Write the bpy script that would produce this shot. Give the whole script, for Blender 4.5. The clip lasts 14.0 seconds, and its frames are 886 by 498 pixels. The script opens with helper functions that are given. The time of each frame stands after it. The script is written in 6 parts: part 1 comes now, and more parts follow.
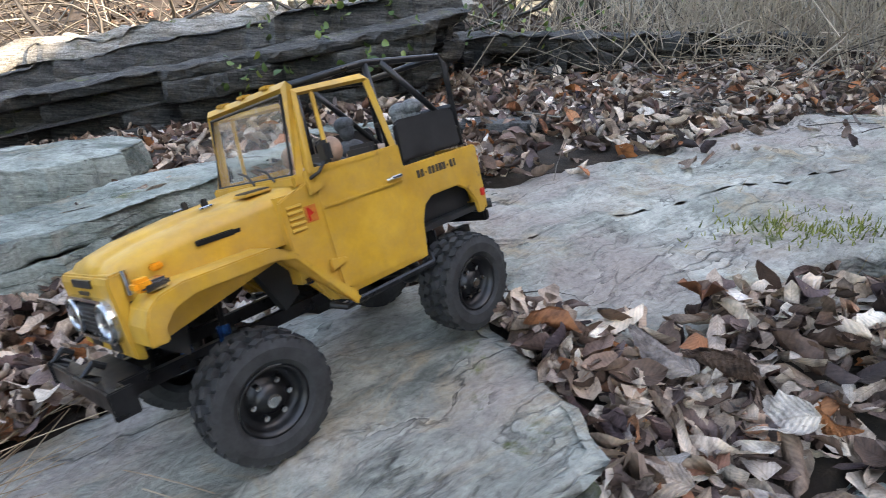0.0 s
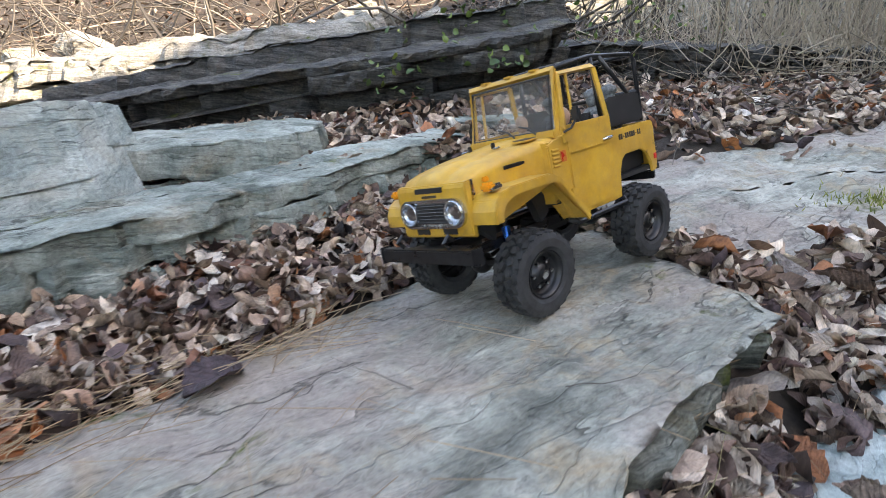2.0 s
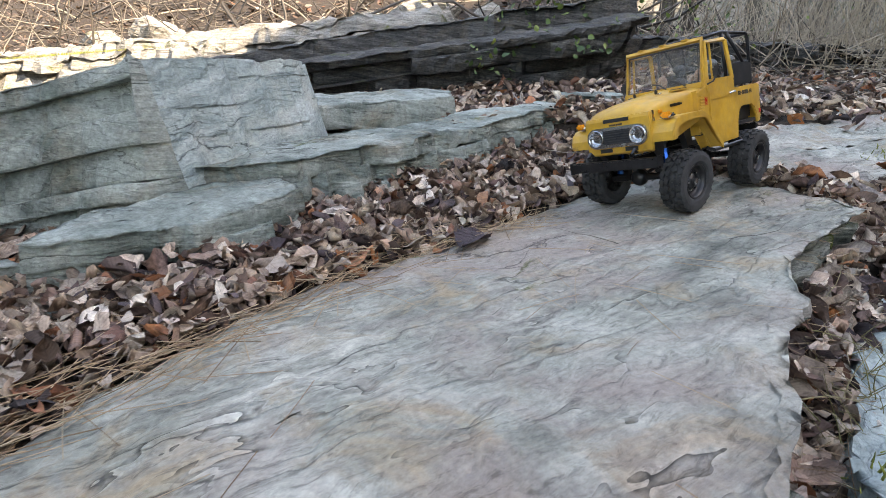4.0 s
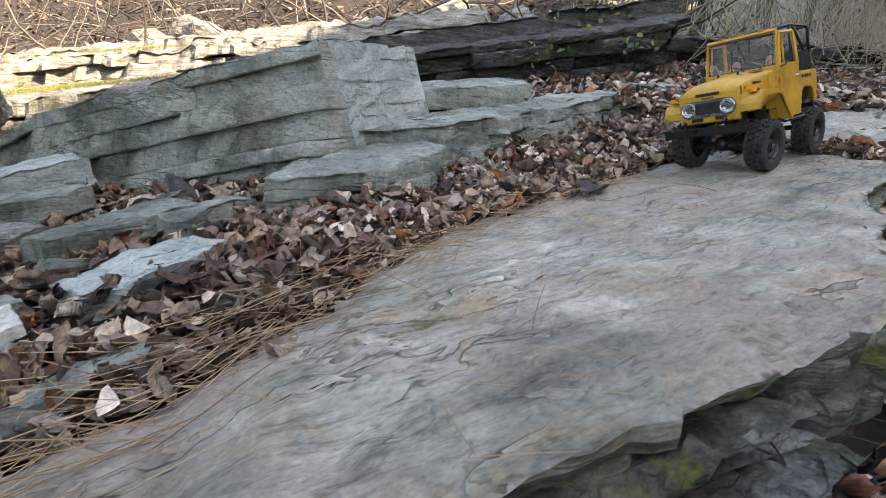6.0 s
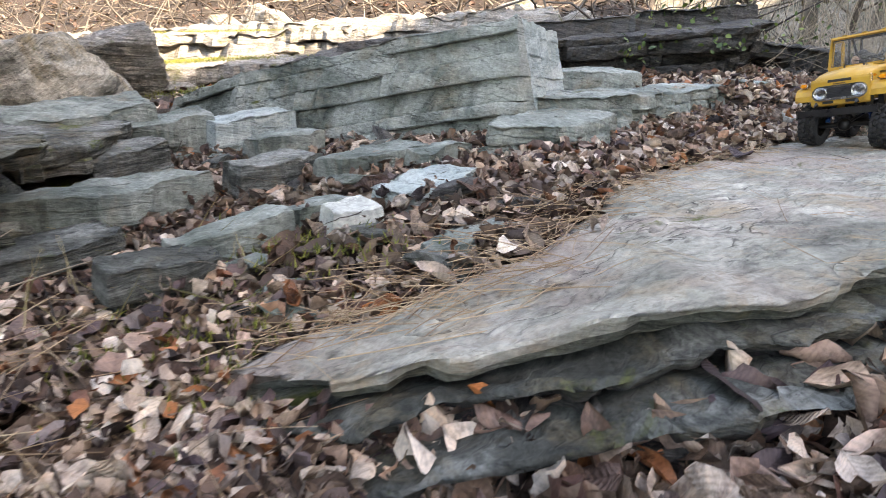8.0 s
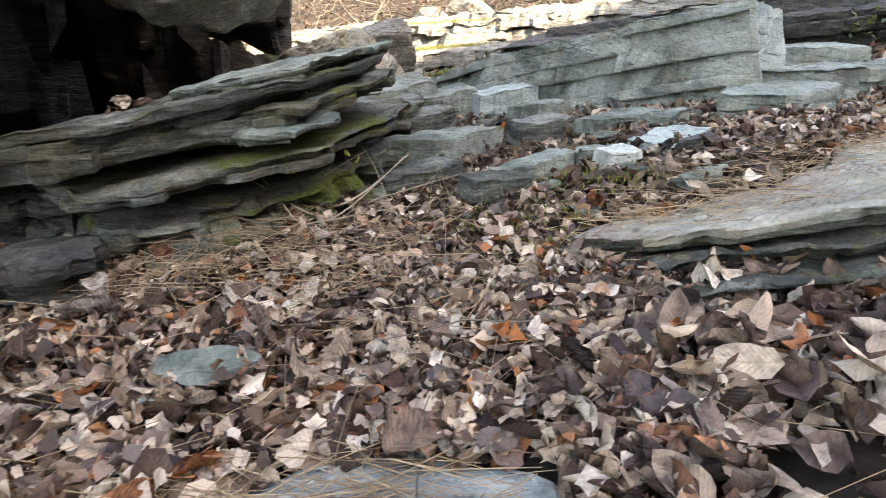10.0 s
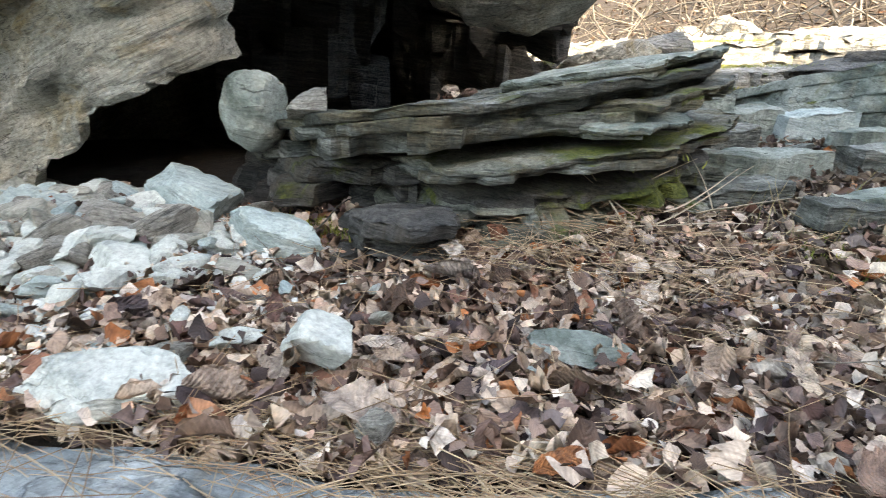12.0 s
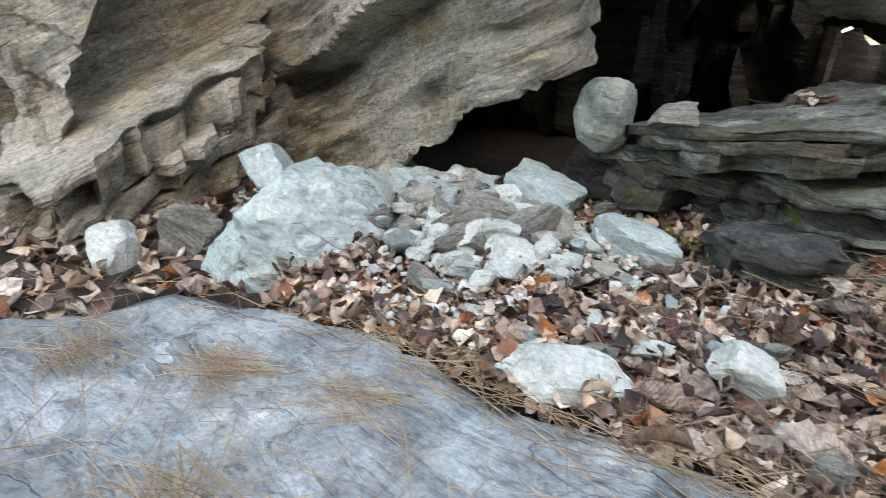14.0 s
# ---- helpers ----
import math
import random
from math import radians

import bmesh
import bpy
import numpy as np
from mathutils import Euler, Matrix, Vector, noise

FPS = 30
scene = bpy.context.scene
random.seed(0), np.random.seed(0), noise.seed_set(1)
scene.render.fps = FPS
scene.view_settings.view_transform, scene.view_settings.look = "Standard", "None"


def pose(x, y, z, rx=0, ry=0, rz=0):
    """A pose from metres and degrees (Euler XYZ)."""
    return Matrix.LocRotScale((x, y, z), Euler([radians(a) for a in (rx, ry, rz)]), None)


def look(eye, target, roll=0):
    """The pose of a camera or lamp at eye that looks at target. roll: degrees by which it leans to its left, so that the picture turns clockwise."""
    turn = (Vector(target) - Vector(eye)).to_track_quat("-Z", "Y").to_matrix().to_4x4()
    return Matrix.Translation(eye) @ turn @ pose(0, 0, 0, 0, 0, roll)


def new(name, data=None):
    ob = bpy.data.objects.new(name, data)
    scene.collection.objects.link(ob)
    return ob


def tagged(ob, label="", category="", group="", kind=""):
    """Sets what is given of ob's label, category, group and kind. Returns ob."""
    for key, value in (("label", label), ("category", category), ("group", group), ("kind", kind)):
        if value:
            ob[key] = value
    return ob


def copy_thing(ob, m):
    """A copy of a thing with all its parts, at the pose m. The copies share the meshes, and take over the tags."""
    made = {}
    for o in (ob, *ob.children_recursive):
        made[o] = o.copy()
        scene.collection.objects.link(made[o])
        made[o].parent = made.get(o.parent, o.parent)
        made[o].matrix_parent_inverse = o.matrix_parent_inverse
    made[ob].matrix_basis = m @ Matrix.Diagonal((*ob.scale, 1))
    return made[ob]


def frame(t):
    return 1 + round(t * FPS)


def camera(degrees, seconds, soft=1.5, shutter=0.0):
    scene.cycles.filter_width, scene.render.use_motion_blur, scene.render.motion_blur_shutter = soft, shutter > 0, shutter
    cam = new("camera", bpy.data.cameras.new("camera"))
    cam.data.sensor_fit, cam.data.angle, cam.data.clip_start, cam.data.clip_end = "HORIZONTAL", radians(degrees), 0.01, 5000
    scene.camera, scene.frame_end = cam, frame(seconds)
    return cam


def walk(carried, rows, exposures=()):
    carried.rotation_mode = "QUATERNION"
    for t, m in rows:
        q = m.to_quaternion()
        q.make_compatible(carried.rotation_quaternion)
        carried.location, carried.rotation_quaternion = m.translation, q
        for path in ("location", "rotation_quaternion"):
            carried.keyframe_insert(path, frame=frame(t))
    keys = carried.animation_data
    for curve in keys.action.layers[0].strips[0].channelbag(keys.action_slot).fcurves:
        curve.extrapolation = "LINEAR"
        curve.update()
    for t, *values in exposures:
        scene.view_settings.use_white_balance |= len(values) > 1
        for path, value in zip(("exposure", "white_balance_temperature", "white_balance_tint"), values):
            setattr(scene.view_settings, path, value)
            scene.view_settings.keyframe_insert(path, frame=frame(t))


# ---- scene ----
cam = camera(74.9, 14.0, soft=0.6, shutter=0.25)
PATH = [
    (0.0, 0.0000, 0.0000, 0.5000, 68.73, 1.17, 1.07),
    (0.5, -0.0638, -0.0421, 0.4980, 68.96, 1.02, 3.43),
    (1.0, -0.1088, -0.0845, 0.5029, 69.03, 0.78, 4.48),
    (1.5, -0.1422, -0.1480, 0.4949, 69.39, 0.61, 5.31),
    (2.0, -0.2030, -0.2702, 0.4958, 69.58, 0.08, 5.95),
    (2.5, -0.2908, -0.4202, 0.4970, 69.41, -0.36, 6.56),
    (3.0, -0.3538, -0.5082, 0.4795, 69.27, -0.72, 7.13),
    (5.5, -0.6105, -0.8554, 0.4353, 69.84, -1.98, 7.96),
    (6.0, -0.6735, -0.9257, 0.4144, 69.83, -1.94, 8.00),
    (6.5, -0.7490, -0.9748, 0.3759, 69.84, -2.48, 7.90),
    (7.0, -0.8561, -1.0291, 0.3544, 70.26, -2.97, 7.33),
    (7.5, -0.8996, -1.1156, 0.3387, 70.18, -3.45, 8.28),
    (8.0, -0.9951, -1.2329, 0.3392, 69.98, -4.41, 10.24),
    (10.5, -1.1207, -1.6556, 0.3292, 67.84, -2.06, 31.67),
    (11.0, -1.2017, -1.6615, 0.3072, 68.26, -2.89, 37.06),
    (11.5, -1.2190, -1.6953, 0.2943, 68.43, -3.02, 42.61),
    (12.0, -1.2356, -1.7320, 0.2886, 68.37, -3.79, 47.72),
    (12.5, -1.2429, -1.7883, 0.2877, 68.14, -4.47, 52.91),
    (13.0, -1.2603, -1.8386, 0.2909, 67.40, -5.02, 58.36),
    (13.5, -1.2833, -1.8917, 0.3237, 65.51, -3.91, 64.27),
    (14.0, -1.3124, -1.9457, 0.3638, 63.79, -1.72, 69.81),
]
EXPOSURES = [(0.0, 3.15, 8400, 13), (3.0, 3.2, 8800, 14), (5.5, 2.85, 9000, 15), (6.5, 2.85, 9200, 17), (8.0, 3.33, 9400, 18), (10.5, 3.45, 9700, 13), (12.0, 3.62, 9200, 9), (12.5, 3.62, 8350, 8), (13.0, 3.54, 8600, 8), (14.0, 3.48, 9300, 9)]
walk(cam, [(t, pose(x, y, z, rx, ry, rz)) for t, x, y, z, rx, ry, rz in PATH], EXPOSURES)

# ---- sky and sun: a ravine in open shade, sunlit beyond it ----
SUN_EL, SUN_AZ = 38.0, 108.0          # azimuth of the sun, clockwise from +y
world = bpy.data.worlds.new("sky")
scene.world = world
world.use_nodes = True
wn = world.node_tree.nodes
sky = wn.new("ShaderNodeTexSky")
sky.sky_type, sky.sun_disc = "NISHITA", False
sky.sun_elevation, sky.sun_rotation = radians(SUN_EL), radians(SUN_AZ)
world.node_tree.links.new(sky.outputs[0], wn["Background"].inputs[0])
wn["Background"].inputs[1].default_value = 0.12
sun = new("sun", bpy.data.lights.new("sun", "SUN"))
sun.data.energy, sun.data.angle, sun.data.color = 2.5, radians(0.6), (1.0, 0.955, 0.9)
S_DIR = Vector((math.sin(radians(SUN_AZ)), math.cos(radians(SUN_AZ)), math.tan(radians(SUN_EL)))).normalized()
sun.matrix_world = look(S_DIR * 30, (0, 0, 0))

# ---- materials ----
def mat(name, rough=0.8, metal=0.0, colour=(0.5, 0.5, 0.5)):
    m = bpy.data.materials.new(name)
    m.use_nodes = True
    b = m.node_tree.nodes["Principled BSDF"]
    b.inputs["Roughness"].default_value = rough
    b.inputs["Metallic"].default_value = metal
    b.inputs["Base Color"].default_value = (*colour, 1)
    return m, m.node_tree.nodes, m.node_tree.links, b


def coords(n, l, scale=(1, 1, 1), rot=(0, 0, 0)):
    tc, mp = n.new("ShaderNodeTexCoord"), n.new("ShaderNodeMapping")
    mp.vector_type = "TEXTURE"
    mp.inputs["Scale"].default_value = [1 / k for k in scale]
    mp.inputs["Rotation"].default_value = rot
    l.new(tc.outputs["Object"], mp.inputs["Vector"])
    return mp.outputs["Vector"]


def noise_node(n, l, vec, scale, detail=6.0, rough=0.6, distort=0.0):
    t = n.new("ShaderNodeTexNoise")
    t.inputs["Scale"].default_value, t.inputs["Detail"].default_value = scale, detail
    t.inputs["Roughness"].default_value, t.inputs["Distortion"].default_value = rough, distort
    l.new(vec, t.inputs["Vector"])
    return t.outputs["Fac"]


def ramp(n, l, fac, *stops):
    r = n.new("ShaderNodeValToRGB")
    el = r.color_ramp.elements
    while len(el) < len(stops):
        el.new(0.5)
    for e, (p, c) in zip(el, stops):
        e.position, e.color = p, (*c, 1) if len(c) == 3 else c
    l.new(fac, r.inputs["Fac"])
    return r.outputs["Color"]


def grey(a):
    return (a, a, a)


def mix(n, l, fac, a, b, kind="MIX"):
    x = n.new("ShaderNodeMix")
    x.data_type, x.blend_type = "RGBA", kind
    for s, v in ((0, fac), (6, a), (7, b)):
        if isinstance(v, (int, float)):
            x.inputs[s].default_value = v
        elif isinstance(v, tuple):
            x.inputs[s].default_value = (*v, 1)
        else:
            l.new(v, x.inputs[s])
    return x.outputs[2]


def math_node(n, l, op, a, b=0.0):
    x = n.new("ShaderNodeMath")
    x.operation = op
    for s, v in ((0, a), (1, b)):
        if isinstance(v, (int, float)):
            x.inputs[s].default_value = v
        else:
            l.new(v, x.inputs[s])
    return x.outputs[0]


def bump(n, l, b, height, strength=0.6, distance=0.004):
    x = n.new("ShaderNodeBump")
    x.inputs["Strength"].default_value, x.inputs["Distance"].default_value = strength, distance
    l.new(height, x.inputs["Height"])
    l.new(x.outputs["Normal"], b.inputs["Normal"])


GRAIN = 38.0          # heading of the cleavage streaks


def rock_mat(name, dark, mid, light, stain, stain_amount=0.5, moss=0.0, bed=4.0, turn=(0, 0, 0), rel=0.006, streaks=0.55, flakes=0.7, low=0.1, grain=0.6, patch=None, pitted=0.85, long=0.2, sand=0.75):
    """Foliated slate: two-scale mottling, beds stretched along one plane, hairline cracks, stains and moss."""
    m, n, l, b = mat(name, 0.75)
    v = coords(n, l, (1, 1, 1), turn)
    vb = coords(n, l, (1, 1, bed), turn)
    vs = coords(n, l, (long, 1.0, bed), (turn[0], turn[1], turn[2] + radians(GRAIN)))
    big, fine = noise_node(n, l, vb, 5, 8, 0.65, 0.6), noise_node(n, l, v, 120, 7, 0.75)
    streak = noise_node(n, l, vs, 26, 8, 0.7, 0.8)
    col = ramp(n, l, big, (0.28, dark), (0.47, mid), (0.68, light))
    col = mix(n, l, streaks, col, ramp(n, l, streak, (0.3, grey(0.28)), (0.5, grey(0.95)), (0.72, grey(1.35))), "MULTIPLY")
    col = mix(n, l, ramp(n, l, noise_node(n, l, v, 7.5, 7, 0.68, 1.2), (0.5, grey(0)), (0.66, grey(stain_amount))), col, stain)
    if patch:
        col = mix(n, l, ramp(n, l, noise_node(n, l, v, 3.6, 6, 0.62, 0.8), (0.44, grey(0)), (0.62, grey(0.85))), col, patch)
    b.inputs["Specular IOR Level"].default_value = 0.28
    col = mix(n, l, sand, col, ramp(n, l, fine, (0.3, grey(0.28)), (0.5, grey(1.0)), (0.7, grey(1.65))), "MULTIPLY")
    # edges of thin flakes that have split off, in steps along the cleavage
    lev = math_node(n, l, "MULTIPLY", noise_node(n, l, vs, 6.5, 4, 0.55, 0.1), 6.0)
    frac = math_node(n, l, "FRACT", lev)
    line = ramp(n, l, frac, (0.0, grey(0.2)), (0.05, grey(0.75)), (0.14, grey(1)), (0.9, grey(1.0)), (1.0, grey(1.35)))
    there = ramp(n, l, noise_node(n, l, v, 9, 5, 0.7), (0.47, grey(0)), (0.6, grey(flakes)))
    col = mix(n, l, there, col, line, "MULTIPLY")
    # cracks
    cr = n.new("ShaderNodeTexVoronoi")
    cr.feature = "DISTANCE_TO_EDGE"
    cr.inputs["Scale"].default_value = 3.2
    wob = n.new("ShaderNodeVectorMath")
    wob.operation = "ADD"
    nz = n.new("ShaderNodeTexNoise")
    nz.inputs["Scale"].default_value, nz.inputs["Detail"].default_value = 9, 6
    l.new(vs, nz.inputs["Vector"])
    less = n.new("ShaderNodeVectorMath")
    less.operation = "SCALE"
    less.inputs["Scale"].default_value = 0.3
    l.new(nz.outputs["Color"], less.inputs[0])
    l.new(vs, wob.inputs[0]), l.new(less.outputs[0], wob.inputs[1])
    l.new(wob.outputs[0], cr.inputs["Vector"])
    crack = ramp(n, l, cr.outputs["Distance"], (0.0, grey(0.25)), (0.012, grey(1)))
    some = ramp(n, l, noise_node(n, l, v, 4, 3), (0.45, grey(0)), (0.56, grey(0.9)))
    col = mix(n, l, some, col, mix(n, l, 1.0, col, crack, "MULTIPLY"))
    pits = noise_node(n, l, vs, 70, 8, 0.75, 1.0)
    col = mix(n, l, pitted, col, ramp(n, l, pits, (0.36, grey(0.3)), (0.47, grey(0.98)), (0.7, grey(1.25))), "MULTIPLY")
    if moss:
        geo, sep = n.new("ShaderNodeNewGeometry"), n.new("ShaderNodeSeparateXYZ")
        l.new(geo.outputs["Normal"], sep.inputs[0])
        where = math_node(n, l, "MULTIPLY", ramp(n, l, noise_node(n, l, v, 6, 6, 0.7, 0.5), (0.66 - 0.25 * moss, grey(0)), (0.74 - 0.25 * moss, grey(1))),
                          ramp(n, l, sep.outputs[2], (low, grey(0)), (low + 0.4, grey(1))))
        col = mix(n, l, where, col, ramp(n, l, noise_node(n, l, v, 150, 4), (0.3, (0.03, 0.045, 0.012)), (0.7, (0.16, 0.18, 0.04))))
    l.new(col, b.inputs["Base Color"])
    l.new(ramp(n, l, streak, (0.3, grey(0.85)), (0.7, grey(0.6))), b.inputs["Roughness"])
    h = math_node(n, l, "ADD", math_node(n, l, "MULTIPLY", streak, 0.9), math_node(n, l, "MULTIPLY", fine, 0.25))
    h = math_node(n, l, "ADD", h, math_node(n, l, "MULTIPLY", crack, 0.4))
    step = math_node(n, l, "ADD", math_node(n, l, "FLOOR", lev), math_node(n, l, "SMOOTH_MIN", math_node(n, l, "MULTIPLY", frac, 7.0), 1.0))
    h = math_node(n, l, "ADD", h, math_node(n, l, "MULTIPLY", step, 0.3 * flakes))
    h = math_node(n, l, "ADD", h, math_node(n, l, "MULTIPLY", pits, grain))
    bump(n, l, b, h, 1.0, rel)
    return m


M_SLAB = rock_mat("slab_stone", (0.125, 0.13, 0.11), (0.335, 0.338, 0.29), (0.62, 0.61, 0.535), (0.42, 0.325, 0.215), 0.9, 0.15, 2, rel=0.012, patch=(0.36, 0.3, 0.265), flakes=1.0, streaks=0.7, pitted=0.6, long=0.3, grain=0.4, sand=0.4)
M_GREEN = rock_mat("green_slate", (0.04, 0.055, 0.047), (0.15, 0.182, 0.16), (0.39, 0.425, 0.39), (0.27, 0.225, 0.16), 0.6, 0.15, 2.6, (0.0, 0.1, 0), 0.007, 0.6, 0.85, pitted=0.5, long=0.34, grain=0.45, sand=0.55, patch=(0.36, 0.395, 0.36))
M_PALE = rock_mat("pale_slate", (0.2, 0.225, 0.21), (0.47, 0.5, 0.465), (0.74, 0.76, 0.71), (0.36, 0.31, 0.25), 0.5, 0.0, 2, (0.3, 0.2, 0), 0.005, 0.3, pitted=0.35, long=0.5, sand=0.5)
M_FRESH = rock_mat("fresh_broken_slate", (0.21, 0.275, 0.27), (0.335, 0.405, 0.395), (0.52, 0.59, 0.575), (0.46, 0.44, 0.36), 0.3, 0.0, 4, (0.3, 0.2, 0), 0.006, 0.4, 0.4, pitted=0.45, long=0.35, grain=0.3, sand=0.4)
# dark slate, deepened further so its colour holds cave and recess shade
M_DARK = rock_mat("dark_slate_and_shade", (0.022, 0.023, 0.023), (0.068, 0.068, 0.066), (0.17, 0.165, 0.155), (0.12, 0.1, 0.07), 0.6, 0.25, 9, (0.0, 0.1, 0), 0.008, 0.8)
# moss on broken edges, plus undercut shade put into the dark tones
M_EDGE = rock_mat("mossy_shaded_edge", (0.035, 0.04, 0.032), (0.13, 0.142, 0.118), (0.36, 0.37, 0.325), (0.18, 0.15, 0.08), 0.7, 0.55, 6, (0.08, 0.0, 0), 0.008, 0.8, 0.8, -0.5)
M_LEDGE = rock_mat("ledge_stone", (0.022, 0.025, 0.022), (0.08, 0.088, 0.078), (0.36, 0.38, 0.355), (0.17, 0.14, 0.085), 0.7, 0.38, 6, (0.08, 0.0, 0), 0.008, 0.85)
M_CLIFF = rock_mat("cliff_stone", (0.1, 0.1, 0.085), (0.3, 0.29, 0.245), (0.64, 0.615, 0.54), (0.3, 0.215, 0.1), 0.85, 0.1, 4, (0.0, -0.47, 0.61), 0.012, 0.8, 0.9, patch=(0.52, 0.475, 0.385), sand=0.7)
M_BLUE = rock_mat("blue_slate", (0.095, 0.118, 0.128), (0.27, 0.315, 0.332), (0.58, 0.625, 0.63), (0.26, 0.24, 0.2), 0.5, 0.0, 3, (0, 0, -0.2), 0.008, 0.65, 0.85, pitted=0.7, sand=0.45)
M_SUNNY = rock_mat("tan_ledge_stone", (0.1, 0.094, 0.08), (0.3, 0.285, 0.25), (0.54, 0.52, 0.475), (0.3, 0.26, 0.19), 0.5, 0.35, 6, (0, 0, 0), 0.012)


def soil_mat():
    m, n, l, b = mat("leaf_mould", 0.95)
    v = coords(n, l)
    col = ramp(n, l, noise_node(n, l, v, 40, 8, 0.75, 0.5), (0.3, (0.008, 0.006, 0.005)), (0.5, (0.025, 0.017, 0.012)), (0.7, (0.08, 0.055, 0.037)))
    far = ramp(n, l, noise_node(n, l, v, 6, 8, 0.8, 1.0), (0.35, (0.02, 0.014, 0.01)), (0.55, (0.055, 0.038, 0.026)), (0.75, (0.15, 0.11, 0.08)))
    l.new(mix(n, l, 0.5, col, far), b.inputs["Base Color"])
    bump(n, l, b, noise_node(n, l, v, 60, 8, 0.8), 1.0, 0.01)
    return m


M_SOIL = soil_mat()


def leaf_mat(name, per_island, browning=0.0):
    m, n, l, b = mat(name, 0.62)
    b.inputs["Specular IOR Level"].default_value = 0.35
    if per_island:
        fac = n.new("ShaderNodeNewGeometry").outputs["Random Per Island"]
    else:
        fac = n.new("ShaderNodeObjectInfo").outputs["Random"]
    col = ramp(n, l, fac, (0.0, (0.03, 0.02, 0.02)), (0.12, (0.13, 0.078, 0.055)), (0.26, (0.41, 0.3, 0.225)), (0.44, (0.63, 0.51, 0.41)), (0.52, (0.24, 0.15, 0.115)),
               (0.62, (0.07, 0.05, 0.058)), (0.72, (0.31, 0.21, 0.16)), (0.82, (0.72, 0.63, 0.54)), (0.9, (0.09, 0.06, 0.062)), (0.965, (0.42, 0.15, 0.05)), (1.0, (0.66, 0.6, 0.53)))
    v = coords(n, l)
    near = 1.0 if per_island else 0.09                    # a single leaf is modelled 1 long
    spots = noise_node(n, l, v, 55 * near, 6, 0.7)
    col = mix(n, l, 0.75, col, ramp(n, l, spots, (0.3, grey(0.32)), (0.5, grey(1.0)), (0.7, grey(1.45))), "MULTIPLY")
    if browning:                                               # mixes in dark brown; on the far bank this dims sunlit leaves
        col = mix(n, l, browning, col, (0.055, 0.037, 0.027))
    # blotches, side veins and midrib, laid out along the leaf
    uv = n.new("ShaderNodeUVMap").outputs["UV"]
    sep = n.new("ShaderNodeSeparateXYZ")
    l.new(uv, sep.inputs[0])
    side = math_node(n, l, "ABSOLUTE", math_node(n, l, "SUBTRACT", sep.outputs[1], 0.5))
    rib = math_node(n, l, "SINE", math_node(n, l, "MULTIPLY", math_node(n, l, "SUBTRACT", sep.outputs[0], math_node(n, l, "MULTIPLY", side, 0.45)), 75.0))
    col = mix(n, l, 0.3, col, ramp(n, l, math_node(n, l, "MULTIPLY", math_node(n, l, "ADD", rib, 1.0), 0.5), (0.0, grey(0.62)), (0.45, grey(1.0)), (1.0, grey(1.12))), "MULTIPLY")
    col = mix(n, l, ramp(n, l, side, (0.0, grey(0.6)), (0.035, grey(0))), col, mix(n, l, 1.0, col, (0.55, 0.5, 0.45), "MULTIPLY"))
    dry = noise_node(n, l, v, 21 * near, 5, 0.7, 0.8)
    col = mix(n, l, 0.8, col, ramp(n, l, dry, (0.36, (0.3, 0.26, 0.26)), (0.5, grey(1.0)), (0.66, (1.35, 1.3, 1.2))), "MULTIPLY")
    l.new(col, b.inputs["Base Color"])
    h = math_node(n, l, "ADD", math_node(n, l, "MULTIPLY", rib, 0.14), noise_node(n, l, v, 260 * near, 4))
    bump(n, l, b, h, 0.7, 0.0012 if per_island else 0.012)
    return m


M_LEAF, M_LEAFS = leaf_mat("dry_leaf", False), leaf_mat("dry_leaf_litter", True)
# dimmed copy for the far bank: full sun toned down by colour
M_LEAFDIM = leaf_mat("dimmed_leaf_litter", True, 0.7)
M_DAMP = leaf_mat("damp_leaf_litter", True, 0.62)


def island_mat(name, *stops, rough=0.7):
    m, n, l, b = mat(name, rough)
    col = ramp(n, l, n.new("ShaderNodeNewGeometry").outputs["Random Per Island"], *stops)
    v = coords(n, l)
    l.new(mix(n, l, 0.4, col, ramp(n, l, noise_node(n, l, v, 90, 4), (0.3, grey(0.55)), (0.7, grey(1.3))), "MULTIPLY"), b.inputs["Base Color"])
    return m


M_NEEDLE = island_mat("dry_pine_needle", (0, (0.2, 0.125, 0.07)), (0.4, (0.36, 0.25, 0.15)), (0.75, (0.5, 0.38, 0.25)), (1, (0.28, 0.16, 0.09)))
M_TWIG = island_mat("dry_twig", (0, (0.03, 0.025, 0.021)), (0.5, (0.1, 0.084, 0.068)), (1, (0.27, 0.235, 0.19)))
M_STRAW = island_mat("dry_reed", (0, (0.3, 0.24, 0.17)), (0.5, (0.42, 0.35, 0.26)), (1, (0.24, 0.19, 0.14)))
M_HERB = island_mat("green_leaf", (0, (0.03, 0.07, 0.015)), (0.6, (0.08, 0.14, 0.03)), (1, (0.2, 0.24, 0.05)), rough=0.5)
M_STONES = island_mat("loose_stone", (0, (0.28, 0.3, 0.29)), (0.5, (0.45, 0.47, 0.45)), (1, (0.6, 0.6, 0.56)))
M_MOSS = island_mat("moss", (0, (0.07, 0.09, 0.015)), (0.6, (0.2, 0.22, 0.04)), (1, (0.32, 0.32, 0.07)), rough=0.9)

# ---- helpers for shapes ----
def nz(x, y, z, o=4):
    return noise.fractal((x, y, z), 1.0, 2.0, o)


